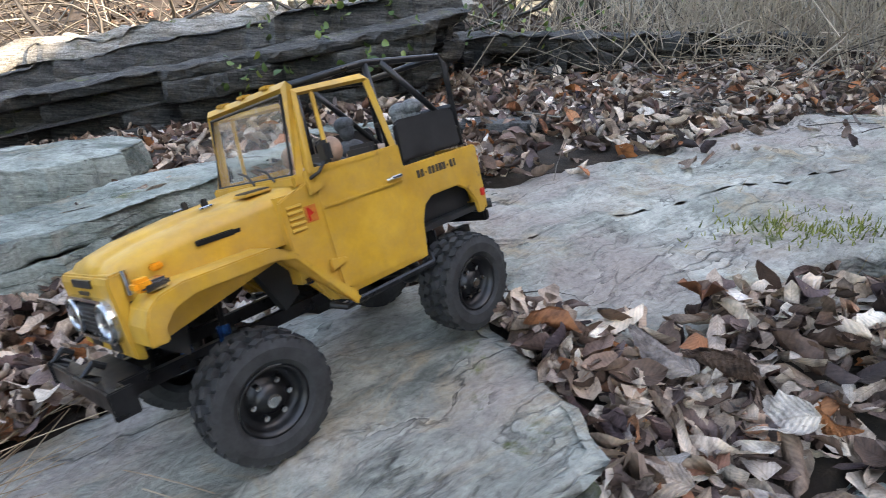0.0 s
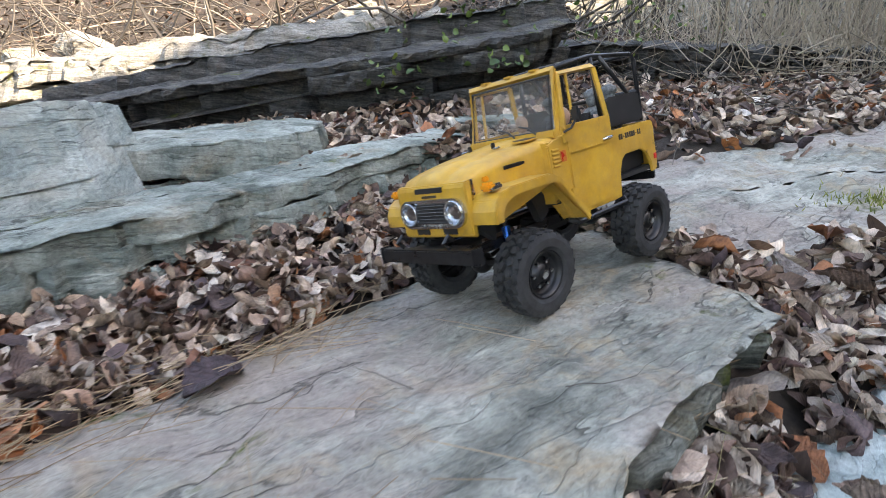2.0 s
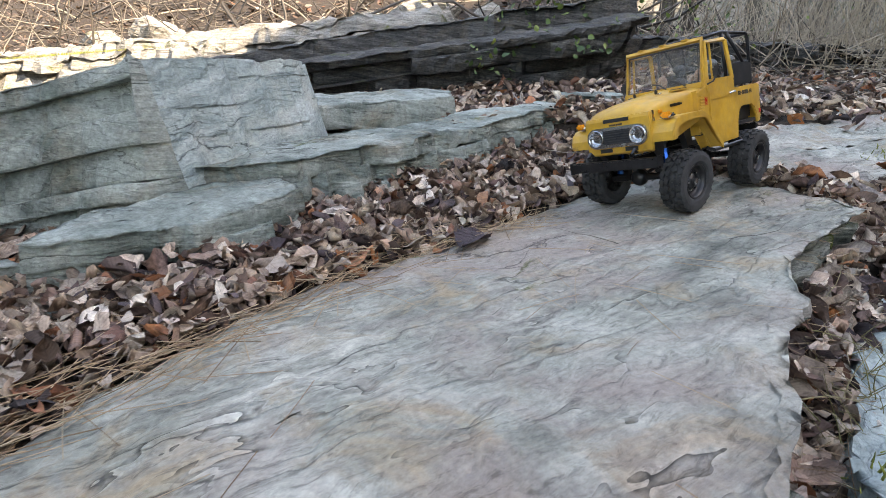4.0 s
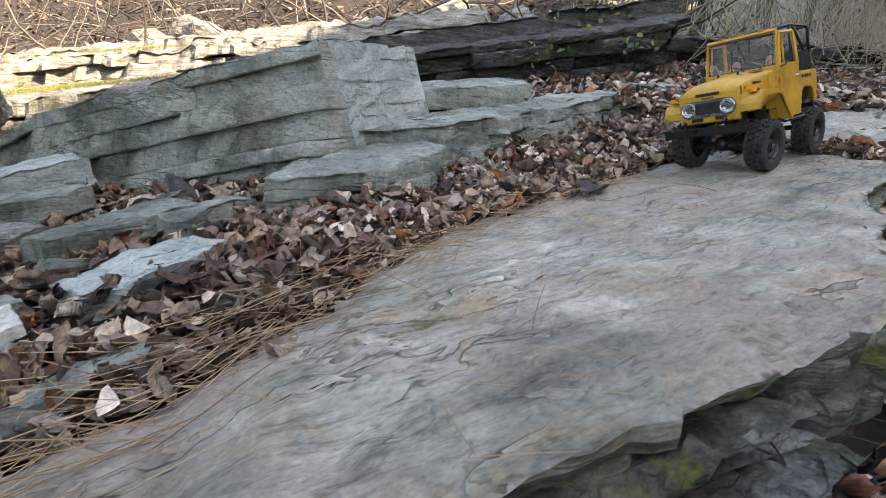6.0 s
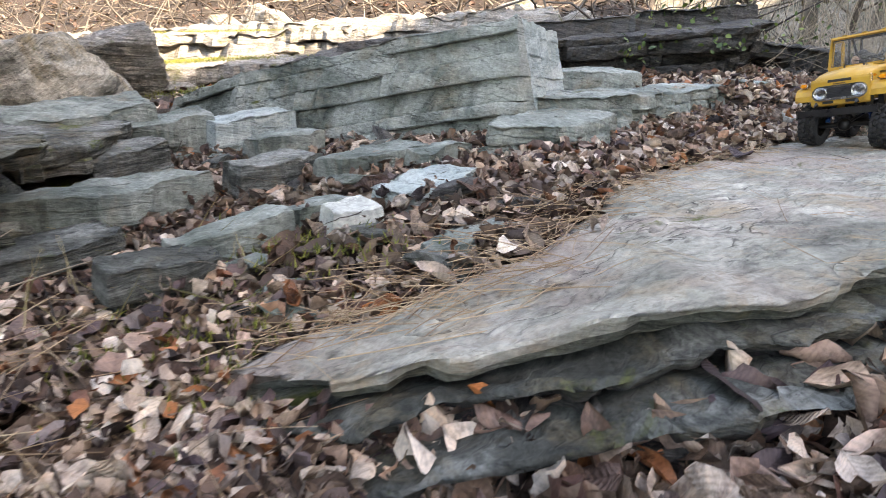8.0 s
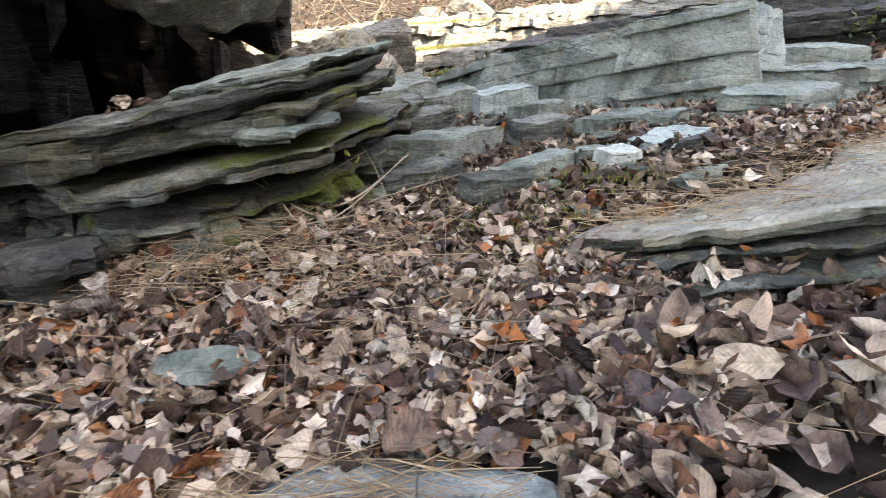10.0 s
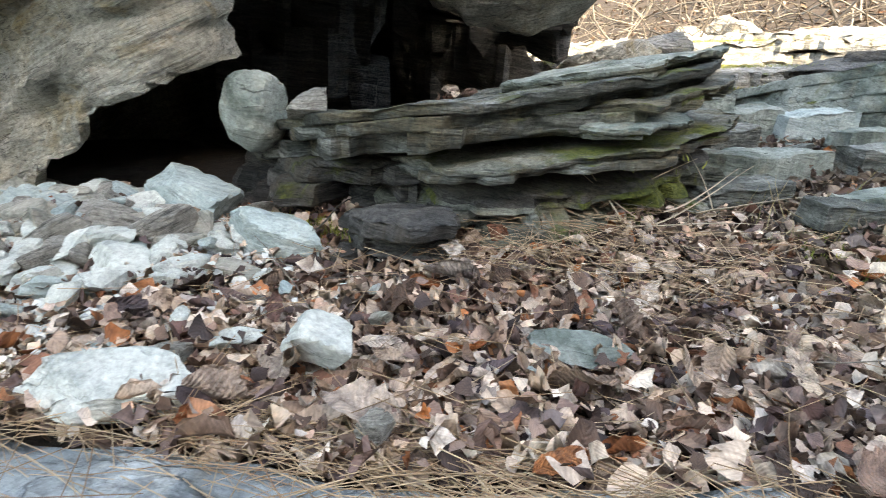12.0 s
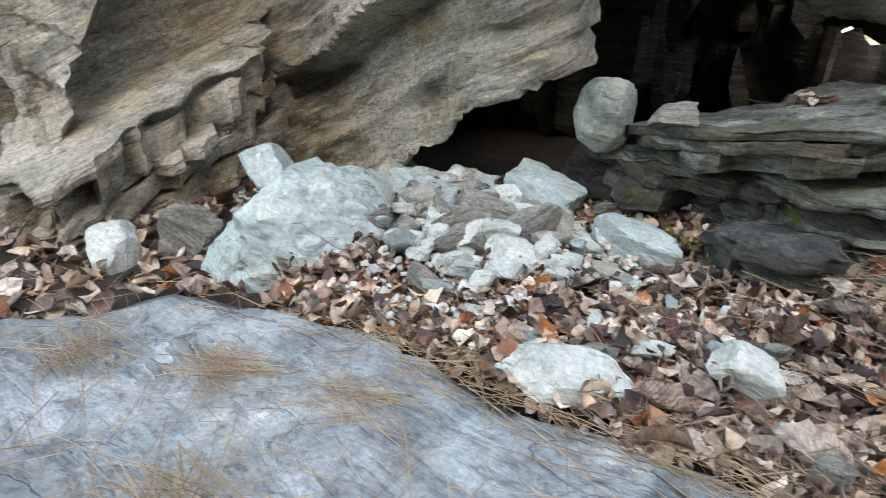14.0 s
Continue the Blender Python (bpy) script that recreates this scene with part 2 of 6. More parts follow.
def block(x, y, k, f):
    """Broken-edge offset, -1 to 1, constant over a block of stone."""
    wx, wy = x + 0.03 * nz(x * 7, y * 7, k, 2), y + 0.03 * nz(x * 7 + 5, y * 7, k, 2)
    return 2 * noise.cell((wx * f * 0.9 + wy * f * 0.45 + 40, wy * f - wx * f * 0.35 + 40, k + 0.5)) - 1


def link(name, verts, faces, material, smooth=False, parent=None, origin=None):
    me = bpy.data.meshes.new(name)
    verts = np.asarray(verts, float)
    o = np.array(origin, float) if origin is not None else np.zeros(3)
    me.from_pydata((verts - o).tolist(), [], faces)
    me.materials.append(material)
    if smooth:
        me.polygons.foreach_set("use_smooth", np.ones(len(me.polygons), bool))
    me.update()
    ob = new(name, me)
    ob.location = o
    if parent:
        ob.parent = parent
    return ob


def resample(outline, step):
    pts = []
    m = len(outline)
    for i in range(m):
        a, b = Vector(outline[i]), Vector(outline[(i + 1) % m])
        k = max(1, round((b - a).length / step))
        pts += [a.lerp(b, j / k) for j in range(k)]
    return pts


def rock(name, label, outline, ztop, thick, material, layers=4, rough=0.014, step=0.02, seed=0, lay=0.02, batter=0.0, flake=0.006, wave=0.006,
         category="rock", smooth_top=True, face=None, bf=1.0, split=True, sides=None, zvar=0.1):
    """A bedded rock: an outline from above, a top surface that flakes, and sides of several beds that stand out or back."""
    rng = random.Random(seed)
    z_of = ztop if callable(ztop) else (lambda x, y: ztop)
    if sum(a[0] * b[1] - b[0] * a[1] for a, b in zip(outline, outline[1:] + outline[:1])) < 0:
        outline = outline[::-1]
    pts = resample(outline, step)
    m = len(pts)
    c = sum(pts, Vector((0, 0))) / m
    cov = np.cov(np.array([(p - c)[:] for p in pts]).T)
    w, ev = np.linalg.eigh(cov)
    ax = Vector(ev[:, 1])
    half = max((p - c).dot(ax) for p in pts)
    wid = max(abs((p - c).dot(Vector((-ax.y, ax.x)))) for p in pts)
    reach = max(0.0, half - wid * 0.9)
    nor = []
    for i in range(m):
        d = (pts[(i + 1) % m] - pts[i - 1]).normalized()
        nor.append(Vector((d.y, -d.x)))
    s = seed * 3.71
    edge = [p + n * (rough * 1.6 * nz(p.x * 9 + s, p.y * 9, s) + rough * nz(p.x * 31, p.y * 31 + s, 3 + s)) for p, n in zip(pts, nor)]

    def top(x, y):
        a = nz(x * 5 + s, y * 5, s, 4)
        b = nz(x * 11 - s, y * 16 + s, 2.0, 5)
        st = math.floor(b * 3.2) / 3.2
        return z_of(x, y) + wave * 1.6 * a + flake * st + 0.35 * flake * nz(x * 60, y * 60, s, 2)

    d = 0.0
    hs = [rng.uniform(0.5, 1.5) for _ in range(layers)]
    tot = sum(hs)
    n_ring = max(3, round(wid / step))
    way = Vector(face[1]).normalized() if face else None

    def to_spine(p, f):
        t = max(-reach, min(reach, (p - c).dot(ax)))
        return p.lerp(c + ax * t, f)

    beds = []
    for k, h in enumerate(hs):
        h = h / tot * thick
        rows, verts, faces = [], [], []
        for depth, cut in ((d + 1.01 * h, -0.3), (d + 0.92 * h, -0.04), (d + 0.55 * h, 0.1), (d + 0.14 * h, 0.0), (d - (0.0 if k else -0.03) * h, -0.22)):
            row = []
            for i in range(m):
                p, n = edge[i], nor[i]
                kz = k * 5.3 + s
                off = lay * (0.2 * nz(p.x * 4.5, p.y * 4.5, kz, 3) + 0.85 * block(p.x, p.y, k * 3.0 + seed, 7 * bf) + 0.45 * block(p.x, p.y, k * 3.0 + seed + 50, 17 * bf)) * (0.35 if k == 0 else 1) + cut * lay * 0.7
                if face and n.dot(way) > face[2]:
                    off *= 0.12
                q = p + n * (off + batter * depth + 0.25 * lay * nz(p.x * 40, p.y * 40, depth * 60 + s, 2))
                row.append(len(verts))
                zs, tt = z_of(p.x, p.y), top(p.x, p.y)
                verts.append((q.x, q.y, zs + (tt - zs) * max(0.12, 1 - depth / 0.035) - depth * (1 + zvar * block(p.x, p.y, k + seed + 9.0, 5))))
            rows.append(row)
        for r in range(n_ring if k == 0 else 2):          # the top bed's flaked surface; a hidden cap on the others
            f = min(1.0, (r + 0.35) / (n_ring - 0.65)) if k == 0 else (0.25, 1.0)[r]
            row = []
            for i in range(m):
                q = to_spine(edge[i], f)
                row.append(len(verts))
                verts.append((q.x, q.y, top(q.x, q.y) - (0.1 * lay if r == 0 else 0) - (d if k else 0)))
            rows.append(row)
        for a, b in zip(rows, rows[1:]):
            for i in range(m):
                j = (i + 1) % m
                faces.append((a[i], a[j], b[j], b[i]))
        faces.append(tuple(reversed(rows[0])))
        beds.append((verts, faces))
        d += h
    o = Vector((c.x, c.y, z_of(c.x, c.y) - thick))
    if split:
        ob = new(name)
        ob.location = o
    else:
        V, F = [], []
        for verts, faces in beds:
            F += [tuple(x + len(V) for x in f) for f in faces]
            V += verts
        beds = [(V, F)]
    for k, (verts, faces) in enumerate(beds):
        piece = link("bed" if split else name, verts, faces, sides if sides and k else material, origin=o)
        if split:
            piece.location = (0, 0, 0)
            piece.parent = ob
        else:
            ob = piece
        flag = np.zeros(len(faces), bool)
        if k == 0:
            flag[5 * m:5 * m + (n_ring - 1) * m] = True
        piece.data.polygons.foreach_set("use_smooth", flag)
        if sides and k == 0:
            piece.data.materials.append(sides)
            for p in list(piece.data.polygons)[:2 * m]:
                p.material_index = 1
        if face:                                  # a fresh break on the side that looks this way
            piece.data.materials.append(face[0])
            for p in list(piece.data.polygons)[:5 * m]:
                if nor[p.index % m].dot(way) > face[2]:
                    p.material_index = 1
    return tagged(ob, label, category)


def stone_shape(rng, cuts=9, sub=3, rough=0.05):
    """An angular stone of unit radius: a ball cut by planes, then worn."""
    bm = bmesh.new()
    bmesh.ops.create_icosphere(bm, subdivisions=sub, radius=1)
    planes = [(Vector((rng.gauss(0, 1), rng.gauss(0, 1), rng.gauss(0, 1))).normalized(), rng.uniform(0.58, 0.85)) for _ in range(abs(cuts) - 5 if cuts > 4 else -cuts)]
    if cuts > 0:                                               # cleavage faces in opposite pairs
        e = pose(0, 0, 0, rng.gauss(0, 12), rng.gauss(0, 12), rng.uniform(0, 90)).to_3x3()
        for c in e.col:
            for sgn in (1, -1):
                planes.append(((sgn * c + Vector((rng.gauss(0, 0.18), rng.gauss(0, 0.18), rng.gauss(0, 0.18)))).normalized(), rng.uniform(0.5, 0.72)))
    o = rng.uniform(0, 50)
    for v in bm.verts:
        u = v.co.normalized()
        r = 1.0
        for n, d in planes:
            k = u.dot(n)
            if k > 0.01:
                r = min(r, d / k)
        v.co = u * r * (1 + rough * nz(u.x * 2.5 + o, u.y * 2.5, u.z * 2.5) + rough * 0.5 * nz(u.x * 8, u.y * 8 + o, u.z * 8))
    vs = np.array([v.co[:] for v in bm.verts])
    fs = [tuple(v.index for v in f.verts) for f in bm.faces]
    bm.free()
    return vs, fs


def stone(name, label, place, size, material, seed, turn=(0, 0, 0), cuts=9, sub=4, rough=0.06, category="stone"):
    vs, fs = stone_shape(random.Random(seed), cuts, sub, rough)
    ob = link(name, vs * np.array(size), fs, material)
    ob.matrix_world = pose(*place, *turn)
    return tagged(ob, label, category)


# ---- the lie of the land ----
SLAB = [(-0.03, 0.77), (-0.23, 0.70), (-0.38, 0.49), (-0.59, 0.24), (-0.75, 0.09), (-0.85, -0.15), (-0.9, -0.31), (-0.98, -0.5), (-1.08, -0.6), (-1.24, -0.74),
        (-1.27, -0.79), (-1.13, -0.825), (-0.95, -0.765), (-0.76, -0.72), (-0.59, -0.59), (-0.42, -0.48), (-0.285, -0.375), (-0.22, -0.25), (-0.19, -0.13), (-0.125, -0.02), (-0.1, 0.09), (-0.05, 0.155), (0.05, 0.265), (0.115, 0.335), (0.1, 0.42), (0.05, 0.57)]
BACK_SLAB = [(-0.02, 0.79), (0.065, 0.6), (0.12, 0.545), (0.21, 0.505), (0.3, 0.575), (0.45, 0.67), (0.6, 0.71), (1.0, 0.85), (1.5, 1.1), (1.6, 1.6), (0.9, 1.55), (0.45, 1.3), (0.1, 1.12), (-0.2, 1.02), (-0.22, 0.8)]
BLUE = [(-1.15, -1.27), (-1.3, -1.33), (-1.45, -1.5), (-1.6, -1.62), (-1.75, -1.71), (-1.84, -1.74), (-1.97, -1.83), (-2.1, -1.95), (-2.16, -2.05), (-2.12, -2.3), (-2.0, -2.6), (-1.4, -2.6), (-1.0, -2.2), (-0.85, -1.6)]

RIB = [(-1.06, 0.3), (-0.92, 0.33), (-0.76, 0.5), (-0.62, 0.7), (-0.45, 0.98), (-0.28, 1.22), (-0.4, 1.36), (-0.66, 0.98), (-0.92, 0.6), (-1.1, 0.46)]
BLOCK = [(-1.1, 0.0), (-1.0, 0.05), (-0.92, 0.11), (-0.85, 0.22), (-0.815, 0.28), (-0.88, 0.36), (-1.0, 0.28), (-1.11, 0.12)]
GULLY = [(-0.16, -0.3), (-0.06, -0.04), (0.01, 0.08), (0.09, 0.2), (0.16, 0.3), (0.3, 0.4), (0.42, 0.48), (0.6, 0.42), (0.5, -0.2), (0.1, -0.45)]


def inside(x, y, poly):
    k, j = False, len(poly) - 1
    for i in range(len(poly)):
        (xi, yi), (xj, yj) = poly[i], poly[j]
        if (yi > y) != (yj > y) and x < (xj - xi) * (y - yi) / (yj - yi) + xi:
            k = not k
        j = i
    return k


def along(x, y, a, b):
    """Distance from a stretch a-b, and which side (positive to its right)."""
    p, a, b = Vector((x, y)), Vector(a), Vector(b)
    d = b - a
    t = max(0.0, min(1.0, (p - a).dot(d) / d.length_squared))
    q = p - a - d * t
    return q.length, (d.x * (p - a).y - d.y * (p - a).x) / d.length


def land(x, y, bare=False):
    z = 0.2 + 0.11 * min(x, -0.3) + 0.04 * max(-6, min(y, 3.0))
    for a, b, depth, w in (((0.35, 0.25), (-0.2, -0.3), 0.16, 0.22), ((-0.25, -0.35), (-0.95, -0.9), 0.06, 0.18), ((-1.35, -0.8), (-1.4, -1.1), 0.05, 0.3)):
        d, _ = along(x, y, a, b)
        z -= depth * math.exp(-(d / w) ** 2)
    if -1.7 < x < 0.5 and -1.2 < y < 1.1 and not inside(x, y, SLAB):
        d = min(along(x, y, a, b)[0] for a, b in zip(SLAB, SLAB[1:] + SLAB[:1]))
        if d < 0.4:
            z = min(z, slab_z(x, y) - 0.016 + (0.17 + 0.15 * max(0.0, min(1.0, (-0.78 - x) / 0.15))) * d)
    if not bare and inside(x, y, SLAB):
        z = min(z, slab_z(x, y) - 0.06)
    if not bare and (inside(x, y, BACK_SLAB) or inside(x, y, BLUE)):
        z -= 0.07
    # a wooded bank beyond the ledges
    z += 0.22 * max(0.0, y - 3.3) ** 1.15 * min(1.0, max(0.0, (1.2 - x) / 2.5)) + 0.03 * max(0.0, y - 3.0)
    z += 0.012 * nz(x * 3, y * 3, 1.0) + 0.006 * nz(x * 14, y * 14, 4.0)
    return z


def slab_z(x, y):
    return 0.208 + 0.137 * x - 0.057 * y - 0.14 * max(0.0, -0.85 - x)


xs = np.concatenate([np.linspace(-400, -12, 14), np.linspace(-11, -3.6, 36), np.linspace(-3.5, 1.5, 168), np.linspace(1.6, 11, 46), np.linspace(12, 400, 14)])
ys = np.concatenate([np.linspace(-400, -12, 14), np.linspace(-11, -2.6, 40), np.linspace(-2.5, 3.0, 184), np.linspace(3.1, 11, 40), np.linspace(12, 400, 14)])
gv = [(x, y, land(x, y) if abs(x) < 30 and abs(y) < 30 else land(max(-30, min(30, x)), max(-30, min(30, y)))) for y in ys for x in xs]
nx = len(xs)
gf = [(j * nx + i, j * nx + i + 1, (j + 1) * nx + i + 1, (j + 1) * nx + i) for j in range(len(ys) - 1) for i in range(nx - 1)]
ground = tagged(link("ground", gv, gf, M_SOIL, True), "dark leaf mould and soil between the rocks", "ground", kind="structure")


def cliff_face(name, label, path, height, material, seed, z0, tilt=24.0, bed=0.2, step=0.035, lean=0.0, undercut=0.1, rough=0.1, sign=1, back=(-0.7, 0.3), gap=None, over=0.0):
    """A tall rock wall along a path (its face to the left of the way), of tilted beds broken into blocks."""
    pts = []
    for a, b in zip(path, path[1:]):
        a, b = Vector(a), Vector(b)
        k = max(1, round((b - a).length / step))
        pts += [a.lerp(b, j / k) for j in range(k)]
    pts.append(Vector(path[-1]))
    m, s, verts, faces = len(pts), 0.0, [], []
    run = [0.0]
    for a, b in zip(pts, pts[1:]):
        run.append(run[-1] + (b - a).length)
    nv = round(height / step)
    ct, st = math.cos(radians(tilt)), math.sin(radians(tilt))
    for j in range(nv + 1):
        for i, p in enumerate(pts):
            h = height * j / nv
            d = (pts[min(m - 1, i + 3)] - pts[max(0, i - 3)]).normalized()
            n = Vector((-d.y, d.x))
            w = (h * ct + sign * run[i] * st) / bed + 0.22 * nz(run[i] * 1.4 + seed, h * 1.4, 1.0, 3)
            u = run[i] * ct - sign * h * st
            k, f = math.floor(w), w - math.floor(w)
            foot = min(1.0, f / 0.16)                                    # how far past the foot of its bed
            ca, cb = (2 * noise.cell((c + 0.5, seed + 0.5, 0.5)) - 1 for c in (k - 1, k))
            off = rough * (0.35 * nz(run[i] * 1.3, h * 1.3, seed, 3) + 0.34 * (ca + (cb - ca) * foot))
            off += rough * 0.75 * (foot * (1 - f) ** 0.8 - 0.4)          # each bed overhangs the one below
            w3 = w * 3.3 + 0.9 * nz(u * 2, w * 2, seed + 5.0, 3)
            f3 = w3 - math.floor(w3)
            off += rough * 0.2 * (min(1.0, f3 / 0.3) * (1 - f3) - 0.3) * (1 + nz(u * 2.5, w3, seed + 2.0, 2))
            off += rough * 0.16 * nz(u * 4, w * 5, seed, 5) + rough * 0.09 * nz(u * 12, w * 22, seed, 4)
            back_in = 0.0
            if gap:                                                      # dark hollow under the near end
                hb = gap[0] - z0 - (gap[0] - gap[1]) * max(0.0, min(1.0, (run[i] - gap[2]) / (gap[3] - gap[2]))) + 0.02 * nz(run[i] * 12, 1.0, seed, 3)
                if h < hb:
                    back_in = 0.8 * (1 - h / hb)
                    h = hb + 0.02 * (h / hb - 1)
            off += lean * h * (1 + 8 * max(0.0, min(1.0, (run[i] - 1.1) / 0.6))) + over * h * max(0.0, min(1.0, (run[i] - 0.5) / 0.12, (1.4 - run[i]) / 0.5)) - undercut * math.exp(-((h / 0.16) ** 2))
            q = p + n * off
            verts.append((q.x - back_in, q.y, z0 + h + 0.012 * nz(run[i] * 9, h * 9, seed + 2.0, 2)))
    for j in range(nv):
        for i in range(m - 1):
            a = j * m + i
            faces.append((a + 1, a, a + m, a + m + 1))
    # body behind the face
    o = len(verts)
    for h in (height + 0.1, 0.0):
        for i, p in enumerate(pts):
            q = p + Vector(back)
            verts.append((q.x, q.y, z0 + h))
    t = nv * m
    for i in range(m - 1):
        faces.append((t + i + 1, t + i, o + i, o + i + 1))
        faces.append((o + i + 1, o + i, o + m + i, o + m + i + 1))
    faces.append(tuple([j * m for j in range(nv + 1)] + [o, o + m]))
    faces.append(tuple([o + m + m - 1, o + m - 1] + [j * m + m - 1 for j in range(nv, -1, -1)]))
    return tagged(link(name, verts, faces, material, origin=(pts[0].x, pts[0].y, z0)), label, "cliff")

# ---- unseen hillside added behind the camera to shade the ravine ----
def hillside():
    d = Vector((-S_DIR.x, -S_DIR.y)).normalized()          # the way the shadows fall
    side = Vector((-d.y, d.x))
    vs, fs = [], []
    n, k = 60, 14
    for j in range(k):
        for i in range(n):
            u = (i / (n - 1) - 0.5) * 60
            f = j / (k - 1)
            h = 9.55 * math.sin(f * math.pi / 2) ** 0.8 + 0.25 * nz(u * 0.25, 2, 0) * f + 0.15 * nz(u * 1.3, f * 6, 3) * f
            if j == 0:
                h = -2
            e = max(0.0, min(1.0, (u - 6.0) / 5.0))                # lowered at this end to let in more sky light
            h *= 1 - 0.7 * e * e * (3 - 2 * e)
            q = d * (-3.6 - 6.4 * f) + side * u
            vs.append((q.x, q.y, h + (0.25 if j else 0)))
    for j in range(k - 1):
        for i in range(n - 1):
            fs.append((j * n + i, j * n + i + 1, (j + 1) * n + i + 1, (j + 1) * n + i))
    return tagged(link("hillside", vs, fs, M_SOIL, True), "unseen leaf-covered hillside added to shade the ravine", "hillside", kind="structure")


hillside()

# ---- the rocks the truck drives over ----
# sides: moss, and shade below the rim painted as darker colour
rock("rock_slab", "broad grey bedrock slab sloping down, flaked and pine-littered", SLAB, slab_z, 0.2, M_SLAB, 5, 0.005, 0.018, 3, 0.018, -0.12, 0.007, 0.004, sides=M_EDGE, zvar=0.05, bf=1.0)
rock("rock_slab", "pale grey flaked bedrock slab behind, with dry grass tufts", BACK_SLAB, lambda x, y: 0.178 + 0.03 * x + 0.05 * (y - 0.6), 0.16, M_SLAB, 4, 0.012, 0.024, 5, 0.012, 0.2, 0.012, 0.01)
rock("rock_slab", "low pale mossy slab in the leaf-filled gully", GULLY,
     lambda x, y: 0.08 + 0.06 * x, 0.14, M_FRESH, 3, 0.016, 0.02, 6, 0.015, 0.1, 0.012, 0.008)
g = random.Random(88)
for k, (out, drop) in enumerate(((0.028, 0.032), (0.075, 0.06))):
    front = [(-1.28, -0.8), (-1.13, -0.84), (-1.04, -0.8), (-0.95, -0.78), (-0.86, -0.75), (-0.76, -0.725), (-0.67, -0.66), (-0.59, -0.6), (-0.5, -0.53), (-0.41, -0.46)]
    front = [(x + 0.5 * out + g.gauss(0, 0.012), y - 0.87 * out + g.gauss(0, 0.012)) for x, y in front]
    # near-black sides put the shaded gaps between beds into the colour
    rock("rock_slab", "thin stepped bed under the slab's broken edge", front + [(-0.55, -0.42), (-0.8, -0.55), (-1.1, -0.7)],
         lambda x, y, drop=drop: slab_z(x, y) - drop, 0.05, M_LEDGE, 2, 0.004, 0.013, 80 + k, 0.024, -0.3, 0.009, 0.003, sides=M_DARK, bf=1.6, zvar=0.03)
# ribs left of the truck
rock("rock_rib", "long grey-green slate rib banked with leaves", RIB,
     lambda x, y: 0.235 + 0.05 * (x + 0.7) - 0.12 * max(0, (x * 0.85 - y * 0.5) + 0.86), 0.2, M_GREEN, 4, 0.012, 0.018, 11, 0.016, 0.25, split=True)
rock("rock_block", "grey-green slate block with a cracked end", BLOCK,
     lambda x, y: 0.18 + 0.08 * (y - 0.1) - 0.12 * max(0, x * 0.8 - y * 0.6 + 0.82), 0.15, M_GREEN, 4, 0.008, 0.013, 12, 0.012, 0.12, 0.006, 0.004, bf=0.7)
rock("rock_block", "large layered slate block with a pale broken face", [(-1.09, 0.26), (-0.99, 0.78), (-1.08, 1.0), (-1.5, 1.1), (-2.1, 0.9), (-2.25, 0.62), (-1.9, 0.4), (-1.5, 0.32)],
     lambda x, y: 0.39 + 0.25 * (x + 1.1) - 0.1 * (y - 0.4), 0.32, M_GREEN, 8, 0.01, 0.018, 13, 0.012, 0.3, bf=0.5, zvar=0.0, face=(M_FRESH, (1, -0.2), 0.75))
rock("rock_block", "low slate block half buried in leaves", [(-1.08, 0.84), (-0.72, 1.04), (-0.66, 1.12), (-0.7, 1.3), (-1.0, 1.32), (-1.15, 1.1)], lambda x, y: 0.27 + 0.04 * (x + 0.9), 0.18, M_GREEN, 3, 0.012, 0.018, 15, 0.014, 0.2)
rock("rock_block", "flat lit slate block among leaves", [(-0.36, 1.3), (-0.12, 1.4), (-0.1, 1.52), (-0.34, 1.5)], 0.27, 0.1, M_GREEN, 3, 0.014, 0.02, 16, 0.014, 0.2)
rock("rock_block", "flat stone half covered by leaves", [(-0.02, 1.5), (0.22, 1.48), (0.25, 1.6), (0.02, 1.62)], 0.262, 0.09, M_DARK, 3, 0.014, 0.02, 17, 0.014, 0.2)
# back ledges
rock("rock_ledge", "dark overhanging slate ledge with moss and ivy", [(-2.4, 1.75), (-1.6, 1.86), (-0.9, 1.86), (-0.45, 1.82), (-0.1, 1.88), (0.06, 2.0), (-0.1, 2.5), (-1.0, 2.7), (-2.4, 2.6)],
     lambda x, y: 0.48 + 0.15 * (x + 0.3) + 0.1 * (y - 1.9), 0.34, M_DARK, 6, 0.014, 0.024, 21, 0.04, -0.2, 0.008, 0.006, zvar=0.03, bf=0.35, split=True)
rock("rock_ledge", "upper dark slate ledge", [(-2.2, 2.15), (-1.3, 2.12), (-0.6, 2.05), (-0.2, 2.1), (0.02, 2.25), (-0.1, 2.8), (-2.2, 2.9)],
     lambda x, y: 0.58 + 0.16 * (x + 0.3), 0.25, M_DARK, 4, 0.016, 0.03, 22, 0.04, 0.3, 0.01, 0.008, zvar=0.03, bf=0.35, split=True)
rock("rock_ledge", "low dark ledge under a leafy bank", [(0.0, 2.55), (0.5, 2.5), (1.0, 2.7), (1.7, 2.9), (1.7, 3.5), (0.0, 3.3)], lambda x, y: 0.45 - 0.02 * x, 0.28, M_DARK, 5, 0.04, 0.04, 23, 0.05, -0.1, 0.015, 0.02)
